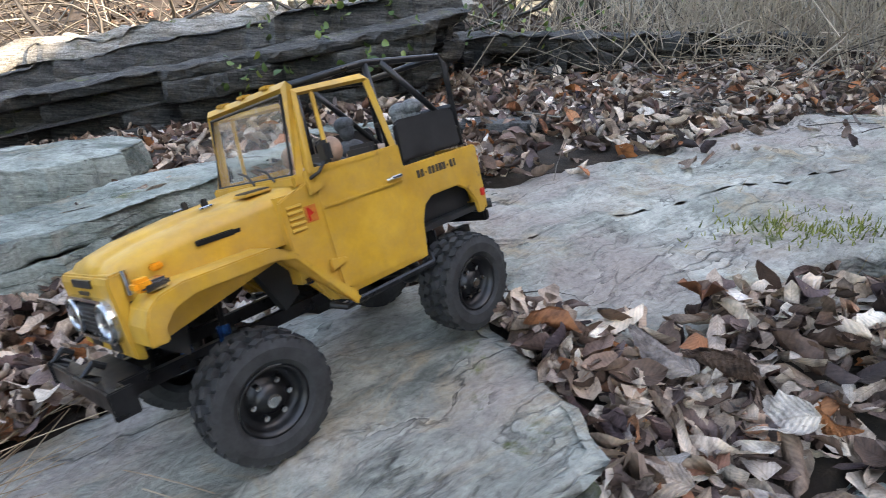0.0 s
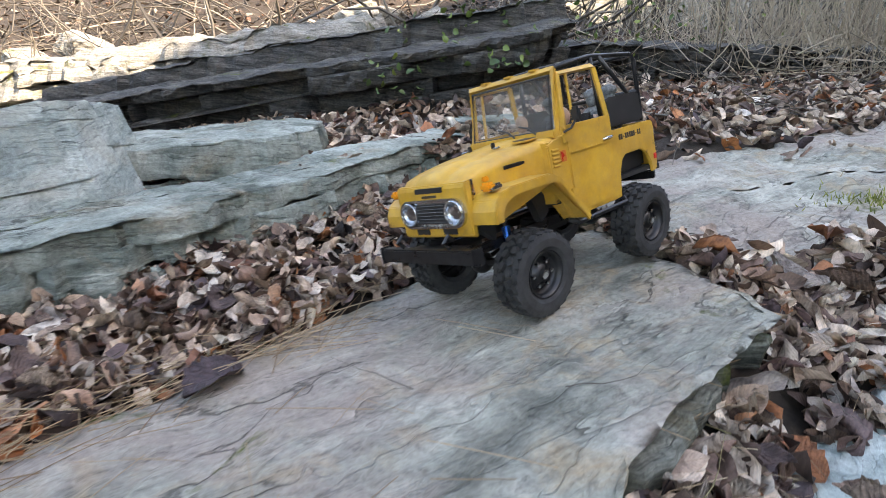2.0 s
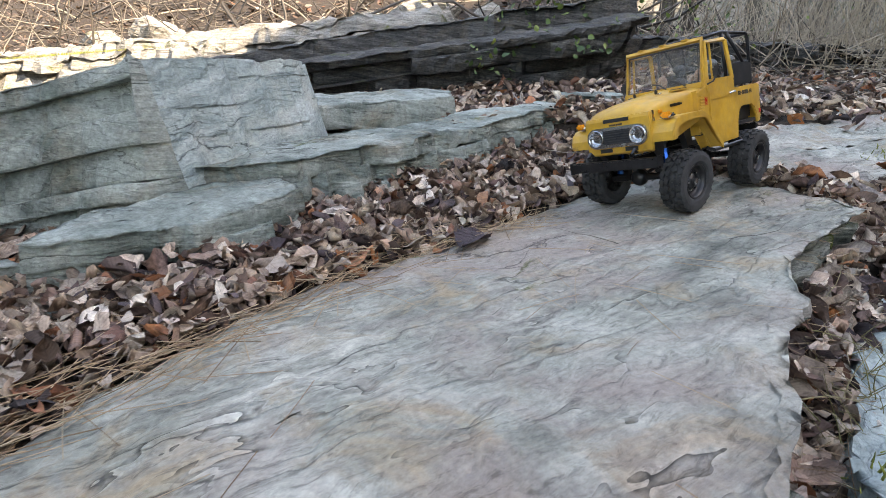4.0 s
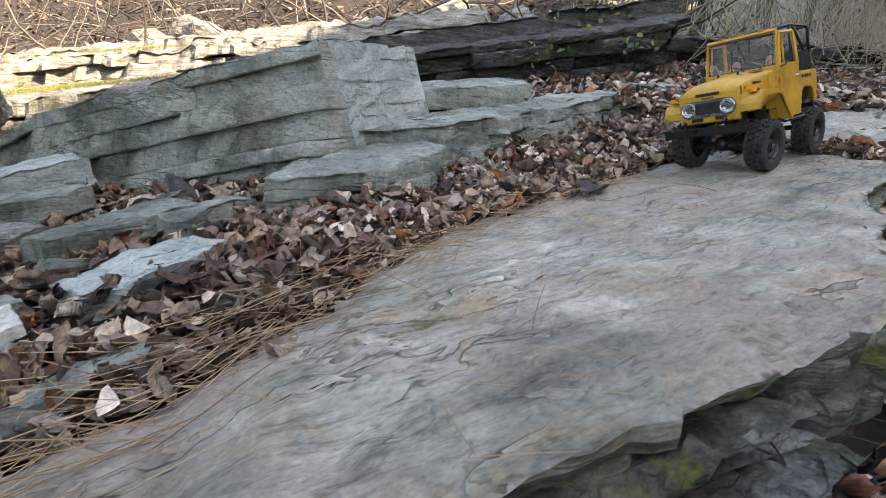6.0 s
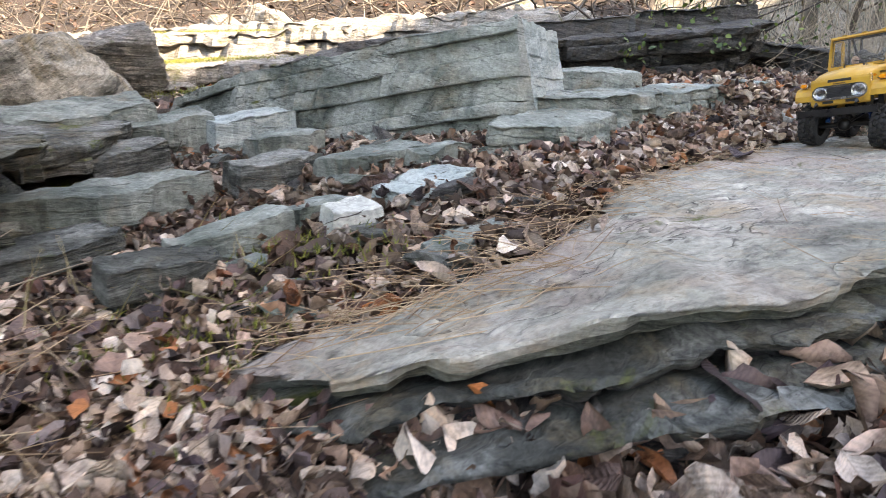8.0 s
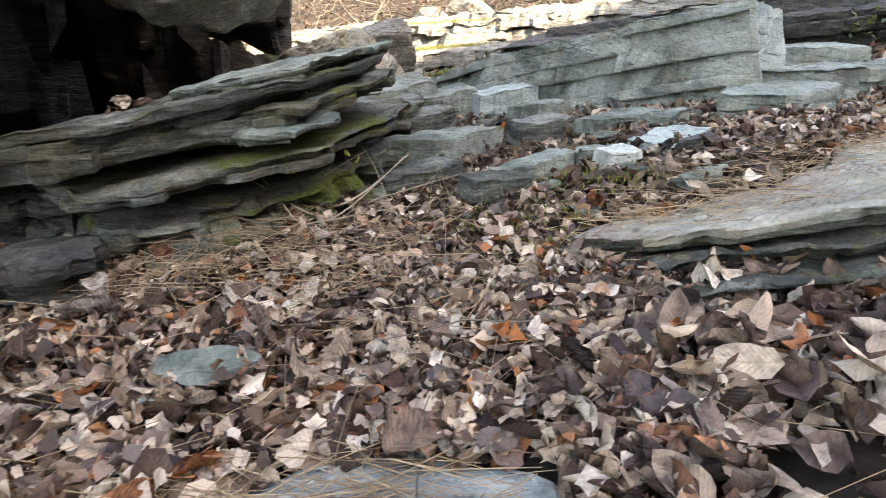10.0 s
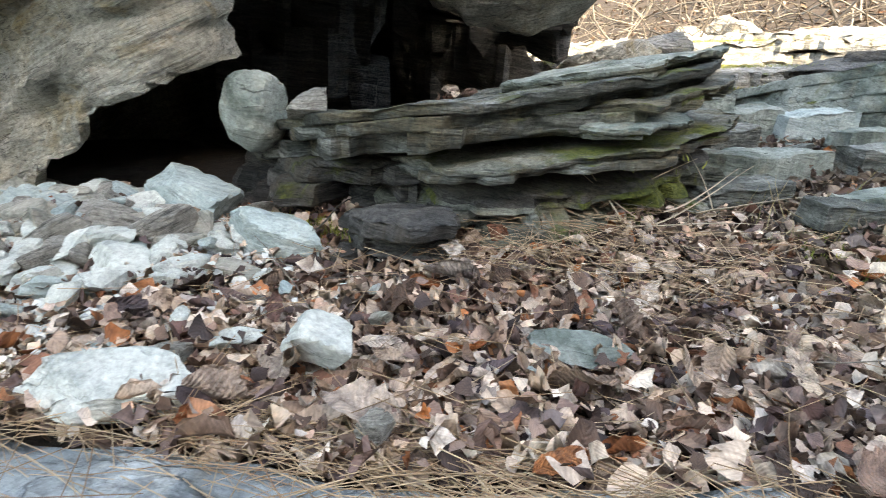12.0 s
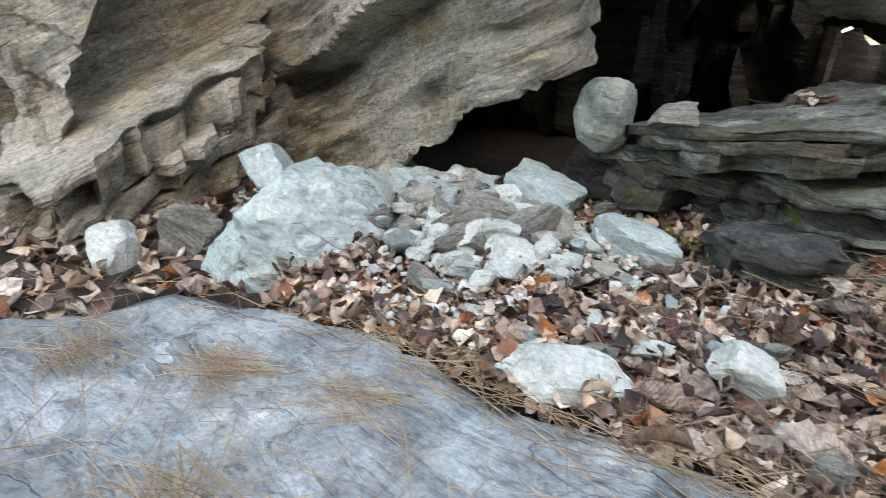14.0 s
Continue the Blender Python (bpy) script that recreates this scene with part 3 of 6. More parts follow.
rock("rock_ledge", "sunlit tan ledge with moss on top", [(-4.6, 2.5), (-3.6, 2.75), (-2.6, 2.9), (-1.6, 3.0), (-1.0, 3.1), (-1.0, 3.7), (-2.5, 3.8), (-4.6, 3.6)],
     lambda x, y: 0.52 + 0.115 * (x + 1.4) + 0.05 * (y - 3), 0.4, M_SUNNY, 4, 0.04, 0.04, 24, 0.03, 0.5, 0.025, 0.03, zvar=0.12, bf=0.5, split=True)
rock("rock_ledge", "sunlit lower tan ledge", [(-4.6, 2.2), (-3.6, 2.45), (-2.7, 2.6), (-2.2, 2.7), (-2.3, 2.9), (-3.6, 2.9), (-4.6, 2.7)],
     lambda x, y: 0.33 + 0.1 * (x + 2.4), 0.3, M_SUNNY, 3, 0.04, 0.04, 25, 0.03, 0.6, 0.025, 0.03, zvar=0.12, bf=0.5)
rock("rock_ledge", "low mossy ledge catching the sun", [(-3.6, 1.5), (-3.0, 1.72), (-2.6, 1.9), (-2.35, 2.1), (-2.45, 2.45), (-3.6, 2.2)],
     lambda x, y: 0.16 + 0.1 * (x + 2.4) + 0.08 * (y - 2.0), 0.3, M_SUNNY, 4, 0.03, 0.03, 26, 0.03, 0.4, 0.02, 0.02, zvar=0.1, bf=0.6)
# stepped stones on the slope below the layered block
for i, (x, y, z, sx, sy, sz, a, m) in enumerate((
        (-1.19, -0.24, 0.1, 0.115, 0.045, 0.1, 64, M_FRESH), (-1.33, -0.1, 0.112, 0.13, 0.045, 0.1, 62, M_GREEN), (-1.27, -0.42, 0.085, 0.042, 0.035, 0.1, 50, M_PALE),
        (-1.35, -0.37, 0.07, 0.055, 0.04, 0.08, 58, M_GREEN), (-1.08, -0.47, 0.082, 0.075, 0.03, 0.05, 48, M_GREEN), (-1.5, -0.2, 0.09, 0.1, 0.05, 0.09, 60, M_LEDGE),
        (-1.78, 0.2, 0.105, 0.12, 0.07, 0.12, 60, M_FRESH), (-1.92, 0.1, 0.1, 0.11, 0.08, 0.12, 50, M_GREEN), (-2.1, 0.0, 0.115, 0.17, 0.11, 0.15, 56, M_GREEN),
        (-1.68, -0.42, 0.07, 0.16, 0.065, 0.09, 58, M_GREEN), (-1.44, -0.63, 0.055, 0.075, 0.035, 0.07, 55, M_LEDGE), (-1.58, 0.02, 0.1, 0.09, 0.045, 0.08, 58, M_GREEN),
        (-1.2, -0.02, 0.118, 0.085, 0.035, 0.07, 60, M_GREEN), (-1.42, -0.5, 0.06, 0.09, 0.04, 0.07, 60, M_GREEN), (-1.62, -0.62, 0.04, 0.1, 0.05, 0.07, 60, M_LEDGE), (-1.85, -0.16, 0.07, 0.1, 0.06, 0.09, 64, M_LEDGE))):
    ca, sa = math.cos(radians(a)), math.sin(radians(a))
    g = random.Random(200 + i)
    out = []
    for u, v in ((-1, -0.9), (0.0, -1), (1, -0.85), (1, 0.8), (0.1, 1), (-0.95, 0.85)):
        u, v = u * sx * g.uniform(0.85, 1.08), v * sy * g.uniform(0.8, 1.12)
        out.append((x + u * ca - v * sa, y + u * sa + v * ca))
    tx, ty = g.uniform(0.0, 0.15), g.uniform(-0.05, 0.12)
    rock("stone", "angular layered slate stone bedded in dead leaves", out, lambda px, py, z=z + 0.006, x=x, y=y, tx=tx, ty=ty: z + tx * (px - x) + ty * (py - y), sz + 0.02, m, 2, 0.006, 0.011, 220 + i, 0.006, 0.08, 0.006, 0.006, "stone", bf=2.0)

# pale rocks lying on the sunlit bank
rng = random.Random(57)
for i in range(16):
    x, y, k = -4.6 + 0.31 * i + rng.gauss(0, 0.1), rng.uniform(3.75, 5.0), rng.uniform(0.1, 0.24)
    stone("boulder", "pale sunlit rock on the brushy bank", (x, y, land(x, y) + 0.3 * k), (k * 1.3, k, k * 0.8), M_SUNNY, 400 + i, (rng.gauss(0, 10), rng.gauss(0, 10), rng.uniform(0, 360)), 8, 3, 0.08, "boulder")
rng = random.Random(31)
chips = [stone("slate_chip", "small grey-green slate chip among leaves", (0, 0, -3), (0.06, 0.032, 0.013), m, 140 + i, (0, 0, 0), 11, 2) for i, m in enumerate((M_GREEN, M_GREEN, M_LEDGE, M_DARK))]
for i in range(70):
    x, y = rng.uniform(-2.0, -0.98), rng.uniform(-0.75, 0.25)
    if inside(x, y, SLAB):
        x -= 0.4
    k = rng.uniform(0.5, 1.4)
    ob = chips[i] if i < 4 else copy_thing(chips[rng.randrange(4)], Matrix())
    ob.matrix_basis = pose(x, y, land(x, y) + rng.uniform(0.012, 0.035), rng.gauss(0, 14), rng.gauss(-8, 12), 28 + rng.gauss(0, 22)) @ Matrix.Diagonal((k, k, k, 1))
    tagged(ob, group="slate chips on the slope")

# ---- ledge stack, cave and cliff ----
LEDGE_FRONT = ((-1.34, -1.98, 0.155), (-1.27, -1.93, 0.163), (-1.2, -1.83, 0.182), (-1.13, -1.785, 0.19), (-1.04, -1.735, 0.209), (-0.96, -1.69, 0.223), (-0.87, -1.66, 0.234), (-0.7, -1.66, 0.256), (-0.5, -1.72, 0.262), (-0.3, -1.9, 0.25))


def on_front(y):
    """The ledge's front line at y: x, and the height of its upper edge."""
    y = max(LEDGE_FRONT[0][0], min(LEDGE_FRONT[-1][0], y))
    for (ya, xa, za), (yb, xb, zb) in zip(LEDGE_FRONT, LEDGE_FRONT[1:]):
        if y <= yb:
            f = (y - ya) / (yb - ya)
            return xa + (xb - xa) * f, za + (zb - za) * f


def ledge_bed(label, y0, y1, out, drop, thick, material, layers, seed, back=0.5, lay=0.02, dip=0.22, rise=0.0, sides=None, bf=1.0, batter=-0.2, flake=0.006):
    """One bed of the ledge stack: it follows the front line, stands out by so much, and dips back into the cave."""
    g = random.Random(seed)
    n = max(4, round((y1 - y0) / 0.055))
    ys = [y0 + (y1 - y0) * k / n for k in range(n + 1)]
    front = [(on_front(y)[0] + (out if 0 < k < n else out - 0.05) + g.gauss(0, 0.009), y + g.gauss(0, 0.006)) for k, y in enumerate(ys)]
    rear = [(min(on_front(y)[0], -1.72) - back, y) for y in (ys[-1], ys[len(ys) // 2], ys[0] + 0.05)]

    def top_z(x, y):
        xf, zf = on_front(y)
        return zf - drop + rise * (y + 1.0) - dip * max(0.0, xf + out - x)
    return rock("rock_ledge", label, front + rear, top_z, thick, material, layers, 0.006, 0.014, seed, lay, batter, flake, 0.004, sides=sides, bf=bf, zvar=0.03)


# from the cave sill down to the foot
ledge_bed("massive pale-edged ledge in front of the cave", -1.27, -0.5, -0.012, 0.0, 0.074, M_LEDGE, 3, 31, lay=0.011, bf=0.8, sides=M_LEDGE, batter=-0.15)
# plates get darker sides, with underside shade painted in
ledge_bed("broken grey-green plate on the ledge stack", -0.98, -0.55, 0.02, 0.03, 0.03, M_LEDGE, 2, 131, 0.35, 0.012, 0.16, sides=M_EDGE, bf=1.4)
ledge_bed("pale plate leaning on the ledge", -0.9, -0.47, -0.03, -0.016, 0.026, M_GREEN, 2, 133, 0.3, 0.01, 0.2, sides=M_EDGE, bf=1.2)
ledge_bed("short pale plate breaking from the stack", -1.0, -0.84, 0.045, 0.052, 0.022, M_GREEN, 2, 132, 0.25, 0.01, 0.12, sides=M_EDGE, bf=1.8)
ledge_bed("thin mossy ledge jutting from the stack", -1.17, -0.42, 0.03, 0.096, 0.026, M_EDGE, 2, 32, 0.45, 0.012, 0.1, rise=-0.02, sides=M_LEDGE, bf=1.0)
# from here down the recess's shade is put into near-black colour
ledge_bed("recess at the foot of the stack, its shade in the colour", -1.24, -0.3, -0.17, 0.125, 0.22, M_DARK, 6, 33, 0.6, 0.03, 0.05, sides=M_DARK, batter=0.3)
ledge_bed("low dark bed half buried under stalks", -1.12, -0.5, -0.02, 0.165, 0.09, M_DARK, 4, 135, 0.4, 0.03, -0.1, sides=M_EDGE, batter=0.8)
rock("rock_ledge", "low pale-topped block at the foot of the ledges", [(-1.74, -1.22), (-1.77, -1.28), (-1.86, -1.31), (-1.93, -1.28), (-1.93, -1.2), (-1.82, -1.16)], lambda x, y: 0.04 + 0.15 * (x + 1.77), 0.12, M_DARK, 4, 0.008, 0.014, 34, 0.018, 0.15, bf=1.2, zvar=0.02)
rock("rock_ledge", "bedded ledge beside the boulder", [(-1.95, 0.0), (-1.84, -0.15), (-1.86, -0.4), (-2.2, -0.5), (-2.4, -0.1)], 0.1, 0.12, M_LEDGE, 3, 0.014, 0.02, 35, 0.02)
stone("boulder", "big rounded boulder beside the cave mouth", (-2.5, 0.3, 0.09), (0.27, 0.26, 0.22), M_CLIFF, 61, (0, 0, 20), -9, 5, 0.09, "boulder")
stone("boulder", "boulder hanging in the cave roof", (-2.42, -0.42, 0.6), (0.33, 0.31, 0.33), M_CLIFF, 62, (0, 8, 10), -9, 5, 0.09, "boulder")
stone("boulder", "rounded grey boulder at the cave mouth", (-2.25, -1.255, 0.115), (0.064, 0.062, 0.076), M_GREEN, 165, (4, 6, 30), -2, 4, 0.06, "boulder")
stone("stone", "flat tan stone lying on the ledge", (-2.1, -1.23, 0.14), (0.1, 0.05, 0.034), M_SUNNY, 64, (0, -14, -24), 8)
# cave shell: a roof slab, a back wall and the cliff
rock("cave_roof", "massive rock roof over the dark cave", [(-2.3, -0.28), (-2.12, -0.55), (-2.08, -0.8), (-2.1, -1.1), (-2.35, -1.2), (-3.0, -1.4), (-5.0, -1.2), (-5.0, 0.5), (-3.1, 0.4), (-2.7, 0.0)], lambda x, y: 1.5, 1.06, M_CLIFF, 7, 0.05, 0.04, 36, 0.06, -0.25, 0.03, 0.03)
# unseen walls, added and coloured dark to keep the cave black
rock("cave_wall", "dark rock added to close a bright gap behind the cave", [(-2.78, 0.0), (-2.64, 0.2), (-2.72, 0.38), (-3.5, 0.35), (-3.4, -0.1)], 0.62, 0.9, M_DARK, 4, 0.04, 0.04, 42, 0.04, 0, 0.03, 0.03)
rock("cave_wall", "dark rock added as the unseen back of the cave", [(-4.3, -1.5), (-4.3, 0.1), (-3.4, 0.15), (-3.3, 0.3), (-3.4, 0.7), (-5.2, 0.9), (-5.2, -1.5)], 1.2, 1.7, M_DARK, 6, 0.05, 0.06, 37, 0.06, 0, 0.03, 0.03)
rock("cave_wall", "dark rock added deep in the cave against leaking light", [(-2.95, -0.85), (-2.85, -0.5), (-3.0, -0.35), (-3.4, -0.4), (-3.4, -0.95)], 0.55, 0.8, M_DARK, 4, 0.04, 0.04, 44, 0.04, 0, 0.03, 0.03)
cliff_face("cliff", "tall weathered cliff of tan and grey slate", [(-2.9, -1.05), (-2.5, -1.2), (-2.38, -1.28), (-2.38, -1.38), (-2.58, -1.52), (-2.84, -1.74), (-2.85, -1.95), (-2.72, -2.15), (-2.6, -2.3), (-2.62, -2.4), (-2.8, -2.44), (-3.5, -2.5)], 1.7, M_CLIFF, 38, -0.3, 26, 0.3, 0.017, -0.03, 0.03, 0.13, 1, (-1.3, 0.5), (0.2, -0.25, 0.6, 1.15), 0.3)
cliff_face("cliff", "sunlit pale cliff farther along", [(-3.95, -1.9), (-3.6, -2.45), (-3.4, -3.2), (-3.5, -4.2)], 1.8, M_SUNNY, 39, -0.4, 20, 0.3, 0.05, -0.05, 0.05, 0.14, 1, (-1.2, -0.2))
rock("rock_ledge", "fractured grey beds at the foot of the cliff", [(-2.55, -2.3), (-2.56, -2.2), (-2.64, -2.06), (-2.7, -1.95), (-2.7, -1.84), (-3.1, -1.8), (-3.1, -2.42), (-2.65, -2.4)],
     lambda x, y: 0.05 + 0.4 * (y + 2.1) - 0.3 * (x + 2.6), 0.4, M_CLIFF, 7, 0.02, 0.02, 43, 0.035, 0.05, 0.01, 0.008, bf=1.2, zvar=0.05)
# rubble at the cliff's foot
stone("boulder", "large pale boulder in the rubble", (-2.33, -1.83, -0.125), (0.17, 0.21, 0.165), M_FRESH, 65, (0, 14, 35), -7, 5, 0.09, "boulder")
stone("stone", "angular pale stone wedged behind the boulder", (-2.47, -1.88, -0.005), (0.075, 0.06, 0.055), M_FRESH, 83, (20, 30, 25), 8, 4, 0.06)
stone("stone", "tan stone leaning on the boulder", (-2.4, -2.04, -0.12), (0.085, 0.06, 0.085), M_SUNNY, 84, (0, 30, 60), 8, 4, 0.06)
stone("stone", "angular pale stone lying in leaves", (-1.637, -1.492, 0.008), (0.042, 0.033, 0.026), M_PALE, 66, (0, 14, 25), 8, 4, 0.05)
stone("stone", "flat pale stone among leaves", (-1.72, -1.645, -0.018), (0.1, 0.045, 0.025), M_PALE, 67, (0, 4, 62), 7, 4, 0.05)
stone("stone", "pale angular stone by the ledge", (-1.99, -1.36, -0.03), (0.09, 0.065, 0.052), M_FRESH, 68, (0, 0, 40))
stone("boulder", "pale sunlit boulder behind the cave", (-2.65, 0.85, 0.14), (0.24, 0.2, 0.2), M_SUNNY, 75, (0, 0, 15), -10, 5, 0.09, "boulder")
stone("stone", "pale blocky stone on the rubble", (-2.24, -1.39, -0.03), (0.12, 0.085, 0.06), M_FRESH, 69, (0, 4, 10))
stone("stone", "white stone below the cliff", (-2.42, -2.17, -0.13), (0.09, 0.06, 0.06), M_PALE, 70, (0, 0, 10))
stone("stone", "flat grey-green stone showing through the leaves", (-1.5, -1.275, -0.008), (0.06, 0.034, 0.012), M_GREEN, 76, (0, 4, 30), 8)
rng = random.Random(77)
base = stone("rubble_stone", "small pale rubble stone", (0, 0, -3), (0.056, 0.04, 0.024), M_PALE, 71, (0, 0, 0), 8, 3)
shapes = [base] + [stone("rubble_stone", "small pale rubble stone", (0, 0, -3), (0.058, 0.036, 0.02 + 0.004 * i), m, 72 + i, (0, 0, 0), 7, 3) for i, m in enumerate((M_PALE, M_FRESH, M_SLAB, M_SUNNY))]
for i in range(300):
    f, g = rng.random() ** 0.7, rng.random()
    x, y = -1.95 - 0.72 * f + rng.gauss(0, 0.04), -1.36 - 0.24 * f - 0.28 * g * (1 - 0.3 * f) + rng.gauss(0, 0.05)
    if i % 6 == 0:
        x, y = rng.uniform(-2.3, -1.5), rng.uniform(-1.75, -1.3)
    k = rng.uniform(0.32, 0.7) + (0.8 * rng.random() ** 3 if i % 6 else -0.1)
    ob = shapes[i % 5] if i < 5 else copy_thing(shapes[rng.randrange(5)], Matrix())
    ob.matrix_basis = pose(x, y, land(x, y) + 0.034 + 0.05 * math.exp(-((x + 2.3) ** 2 + (y + 1.55) ** 2) / 0.05) + rng.uniform(-0.01, 0.01), rng.gauss(0, 16), rng.gauss(0, 16), rng.uniform(0, 360)) @ Matrix.Diagonal((k, k, k, 1))
    tagged(ob, group="rubble below the cliff")

gravel = [stone_shape(random.Random(300 + i), 8, 1, 0.06) for i in range(8)]
gravel = [(v * np.array((1, 0.8, 0.6)), np.array(f)) for v, f in gravel]
bits = []
for i in range(1500):
    f, g = rng.random(), rng.random()
    x, y = -1.85 - 0.85 * f + rng.gauss(0, 0.05), -1.34 - 0.2 * f - 0.38 * g + rng.gauss(0, 0.04)
    if inside(x, y, BLUE):
        continue
    k = rng.uniform(0.005, 0.012) + 0.008 * rng.random() ** 3
    bits.append((rng.randrange(8), pose(x, y, land(x, y) + 0.022 + 0.03 * math.exp(-((x + 2.3) ** 2 + (y + 1.5) ** 2) / 0.06) + rng.uniform(-0.008, 0.012), rng.uniform(-40, 40), rng.uniform(-40, 40), rng.uniform(0, 360)) @ Matrix.Diagonal((k, k, k, 1))))


def blue_z(x, y):
    return -0.03 + 0.14 * (x + 1.62) - 0.03 * (y + 1.8)


rock("rock_slab", "smooth blue-grey slab strewn with pine needles", BLUE, blue_z, 0.15, M_BLUE, 3, 0.01, 0.024, 41, 0.01, 0.2, 0.004, 0.008)

# ---- leaf litter ----
def leaf_shape(rng, cross=4, along_n=8, serrate=0.0, u0=0.0, u1=1.0):
    """A dry leaf about 1 long, curled lengthwise and across, with a folded midrib."""
    bend, curl, fold, twist = rng.uniform(-1.2, 2.0), rng.uniform(-2.5, 4.5), rng.uniform(0.0, 0.6), rng.uniform(-1.1, 1.1)
    wid = rng.uniform(0.17, 0.36)
    vs, fs, uv = [], [], []
    for i in range(along_n + 1):
        u = u0 + (u1 - u0) * i / along_n
        w = wid * (math.sin(math.pi * u ** 0.85) ** 0.75) * (1 + serrate * (i % 2) + rng.gauss(0, 0.06)) + 0.008
        for j in range(cross + 1):
            s = 2 * j / cross - 1
            y = s * w
            a = curl * abs(s) * w * 1.8
            yy, zz = math.cos(a) * y, math.sin(a) * abs(y) + fold * abs(y) * 0.6
            b = bend * (u - 0.5)
            x = (u - 0.5) * (1 - 0.12 * b * b)
            z = zz + bend * (u - 0.5) ** 2 * 0.5 + 0.035 * math.sin(9 * u + 4 * s + twist * 7)
            t = twist * (u - 0.5)
            uv.append((u, 0.5 + 0.5 * s))
            vs.append((x, yy * math.cos(t) - z * math.sin(t), yy * math.sin(t) + z * math.cos(t)))
    n = cross + 1
    for i in range(along_n):
        for j in range(cross):
            fs.append((i * n + j, i * n + j + 1, (i + 1) * n + j + 1, (i + 1) * n + j))
    return np.array(vs), np.array(fs), np.array(uv)


def scatter(name, label, category, shapes, items, material, kind="stuff"):
    """One object of many small pieces: items of (shape index, 4x4 matrix)."""
    V, F, U, o = [], [], [], 0
    for k, m in items:
        vs, fs = shapes[k][:2]
        U.append(shapes[k][2] if len(shapes[k]) > 2 else vs[:, :2])
        m = np.array(m)
        V.append(vs @ m[:3, :3].T + m[:3, 3])
        F.append(fs + o)
        o += len(vs)
    V, F = np.concatenate(V), np.concatenate(F)
    me = bpy.data.meshes.new(name)
    me.vertices.add(len(V))
    me.vertices.foreach_set("co", V.ravel())
    k = F.shape[1]
    me.loops.add(F.size)
    me.loops.foreach_set("vertex_index", F.ravel().astype(np.int32))
    me.polygons.add(len(F))
    me.polygons.foreach_set("loop_start", np.arange(0, F.size, k, dtype=np.int32))
    me.polygons.foreach_set("use_smooth", np.ones(len(F), bool))
    me.update(calc_edges=True)
    me.uv_layers.new(name="UVMap").data.foreach_set("uv", np.concatenate(U)[F.ravel()].ravel())
    me.materials.append(material)
    return tagged(new(name, me), label, category, kind=kind)


gravel_bed = scatter("gravel", "small pale angular stones strewn below the cliff", "gravel", gravel, bits, M_STONES)
gravel_bed.data.polygons.foreach_set("use_smooth", np.zeros(len(gravel_bed.data.polygons), bool))
rng = random.Random(5)
LEAF = [leaf_shape(rng, 4, 7, 0.12 * (i % 2)) for i in range(24)]
FRAG = []
for i in range(14):                                    # broken pieces of leaves
    a = rng.uniform(0, 0.6)
    FRAG.append(leaf_shape(rng, 2, 3, 0.2, a, a + rng.uniform(0.2, 0.45)))
FAR = [leaf_shape(rng, 2, 4) for _ in range(6)]


def leaf_pose(x, y, z, size, tilt=28):
    return pose(x, y, z, rng.gauss(0, tilt), rng.gauss(0, tilt), rng.uniform(0, 360)) @ Matrix.Diagonal((size, size, size * 0.9, 1))


items = []


def strew(n, x0, x1, y0, y1, deep=0.03, lo=0.05, hi=0.085, keep=lambda x, y: True, tilt=30, shapes=len(LEAF)):
    for _ in range(n):
        x, y = rng.uniform(x0, x1), rng.uniform(y0, y1)
        if inside(x, y, SLAB) or inside(x, y, BLUE) or inside(x, y, BLOCK) or (inside(x, y, GULLY) and nz(x * 4, y * 4, 11.0, 2) > -0.15) or (inside(x, y, RIB) and rng.random() < 0.9) or (inside(x, y, BACK_SLAB) and inside(x, y - 0.03, BACK_SLAB) and (y < 1.1 or rng.random() < 0.8)) or (x > 0.08 and y < 0.33 and nz(x * 5, y * 5, 3.0, 2) > -0.12) or (x < -2.3 and y > -1.5) or (x < -2.42 and y > -1.72) or not keep(x, y):
            continue
        patch = 0.5 + 0.5 * nz(x * 4, y * 4, 7.0, 2)
        items.append((rng.randrange(shapes), leaf_pose(x, y, land(x, y, True) + 0.005 + deep * rng.random() * (0.5 + patch), rng.uniform(lo, hi), tilt)))


strew(4600, -1.2, 0.1, -0.15, 1.4, 0.03, 0.03, 0.065)         # bank between slab and ribs
strew(9500, -2.4, -1.0, -1.9, -0.6, 0.025, 0.02, 0.052)       # floor below the ledges
strew(3000, -0.9, 0.9, -1.2, 0.62, 0.035, 0.035, 0.07)         # gully beside the slab
strew(2400, 0.0, 0.8, -0.15, 0.6, 0.025, 0.03, 0.065)         # gully by the near slab's end
strew(1200, -1.1, -0.3, -1.15, -0.6, 0.05, 0.035, 0.07)
strew(300, -0.85, -0.66, -0.3, 0.15, 0.03, 0.03, 0.06)       # heap against the block
strew(1300, -1.15, 0.2, -1.9, -1.0, 0.03, 0.035, 0.07)        # beyond the gully
strew(260, -1.05, -0.35, -1.1, -0.62, 0.06, 0.06, 0.09)       # big leaves at the slab's foot
strew(6500, -1.5, 2.6, 0.9, 3.2, 0.04, 0.035, 0.07)           # behind
strew(1800, -3.4, -2.0, -2.6, -1.3, 0.025, 0.03, 0.06)
scatter("leaf_litter", "thick litter of curled brown and tan dead leaves", "leaf litter", LEAF, items, M_LEAFS)
items = []
strew(5200, -2.0, -0.85, -1.0, 0.5, 0.022, 0.025, 0.06)       # slope below the block
scatter("leaf_litter", "damp dark brown leaves matted between the stones", "leaf litter", LEAF, items, M_DAMP)
items = []
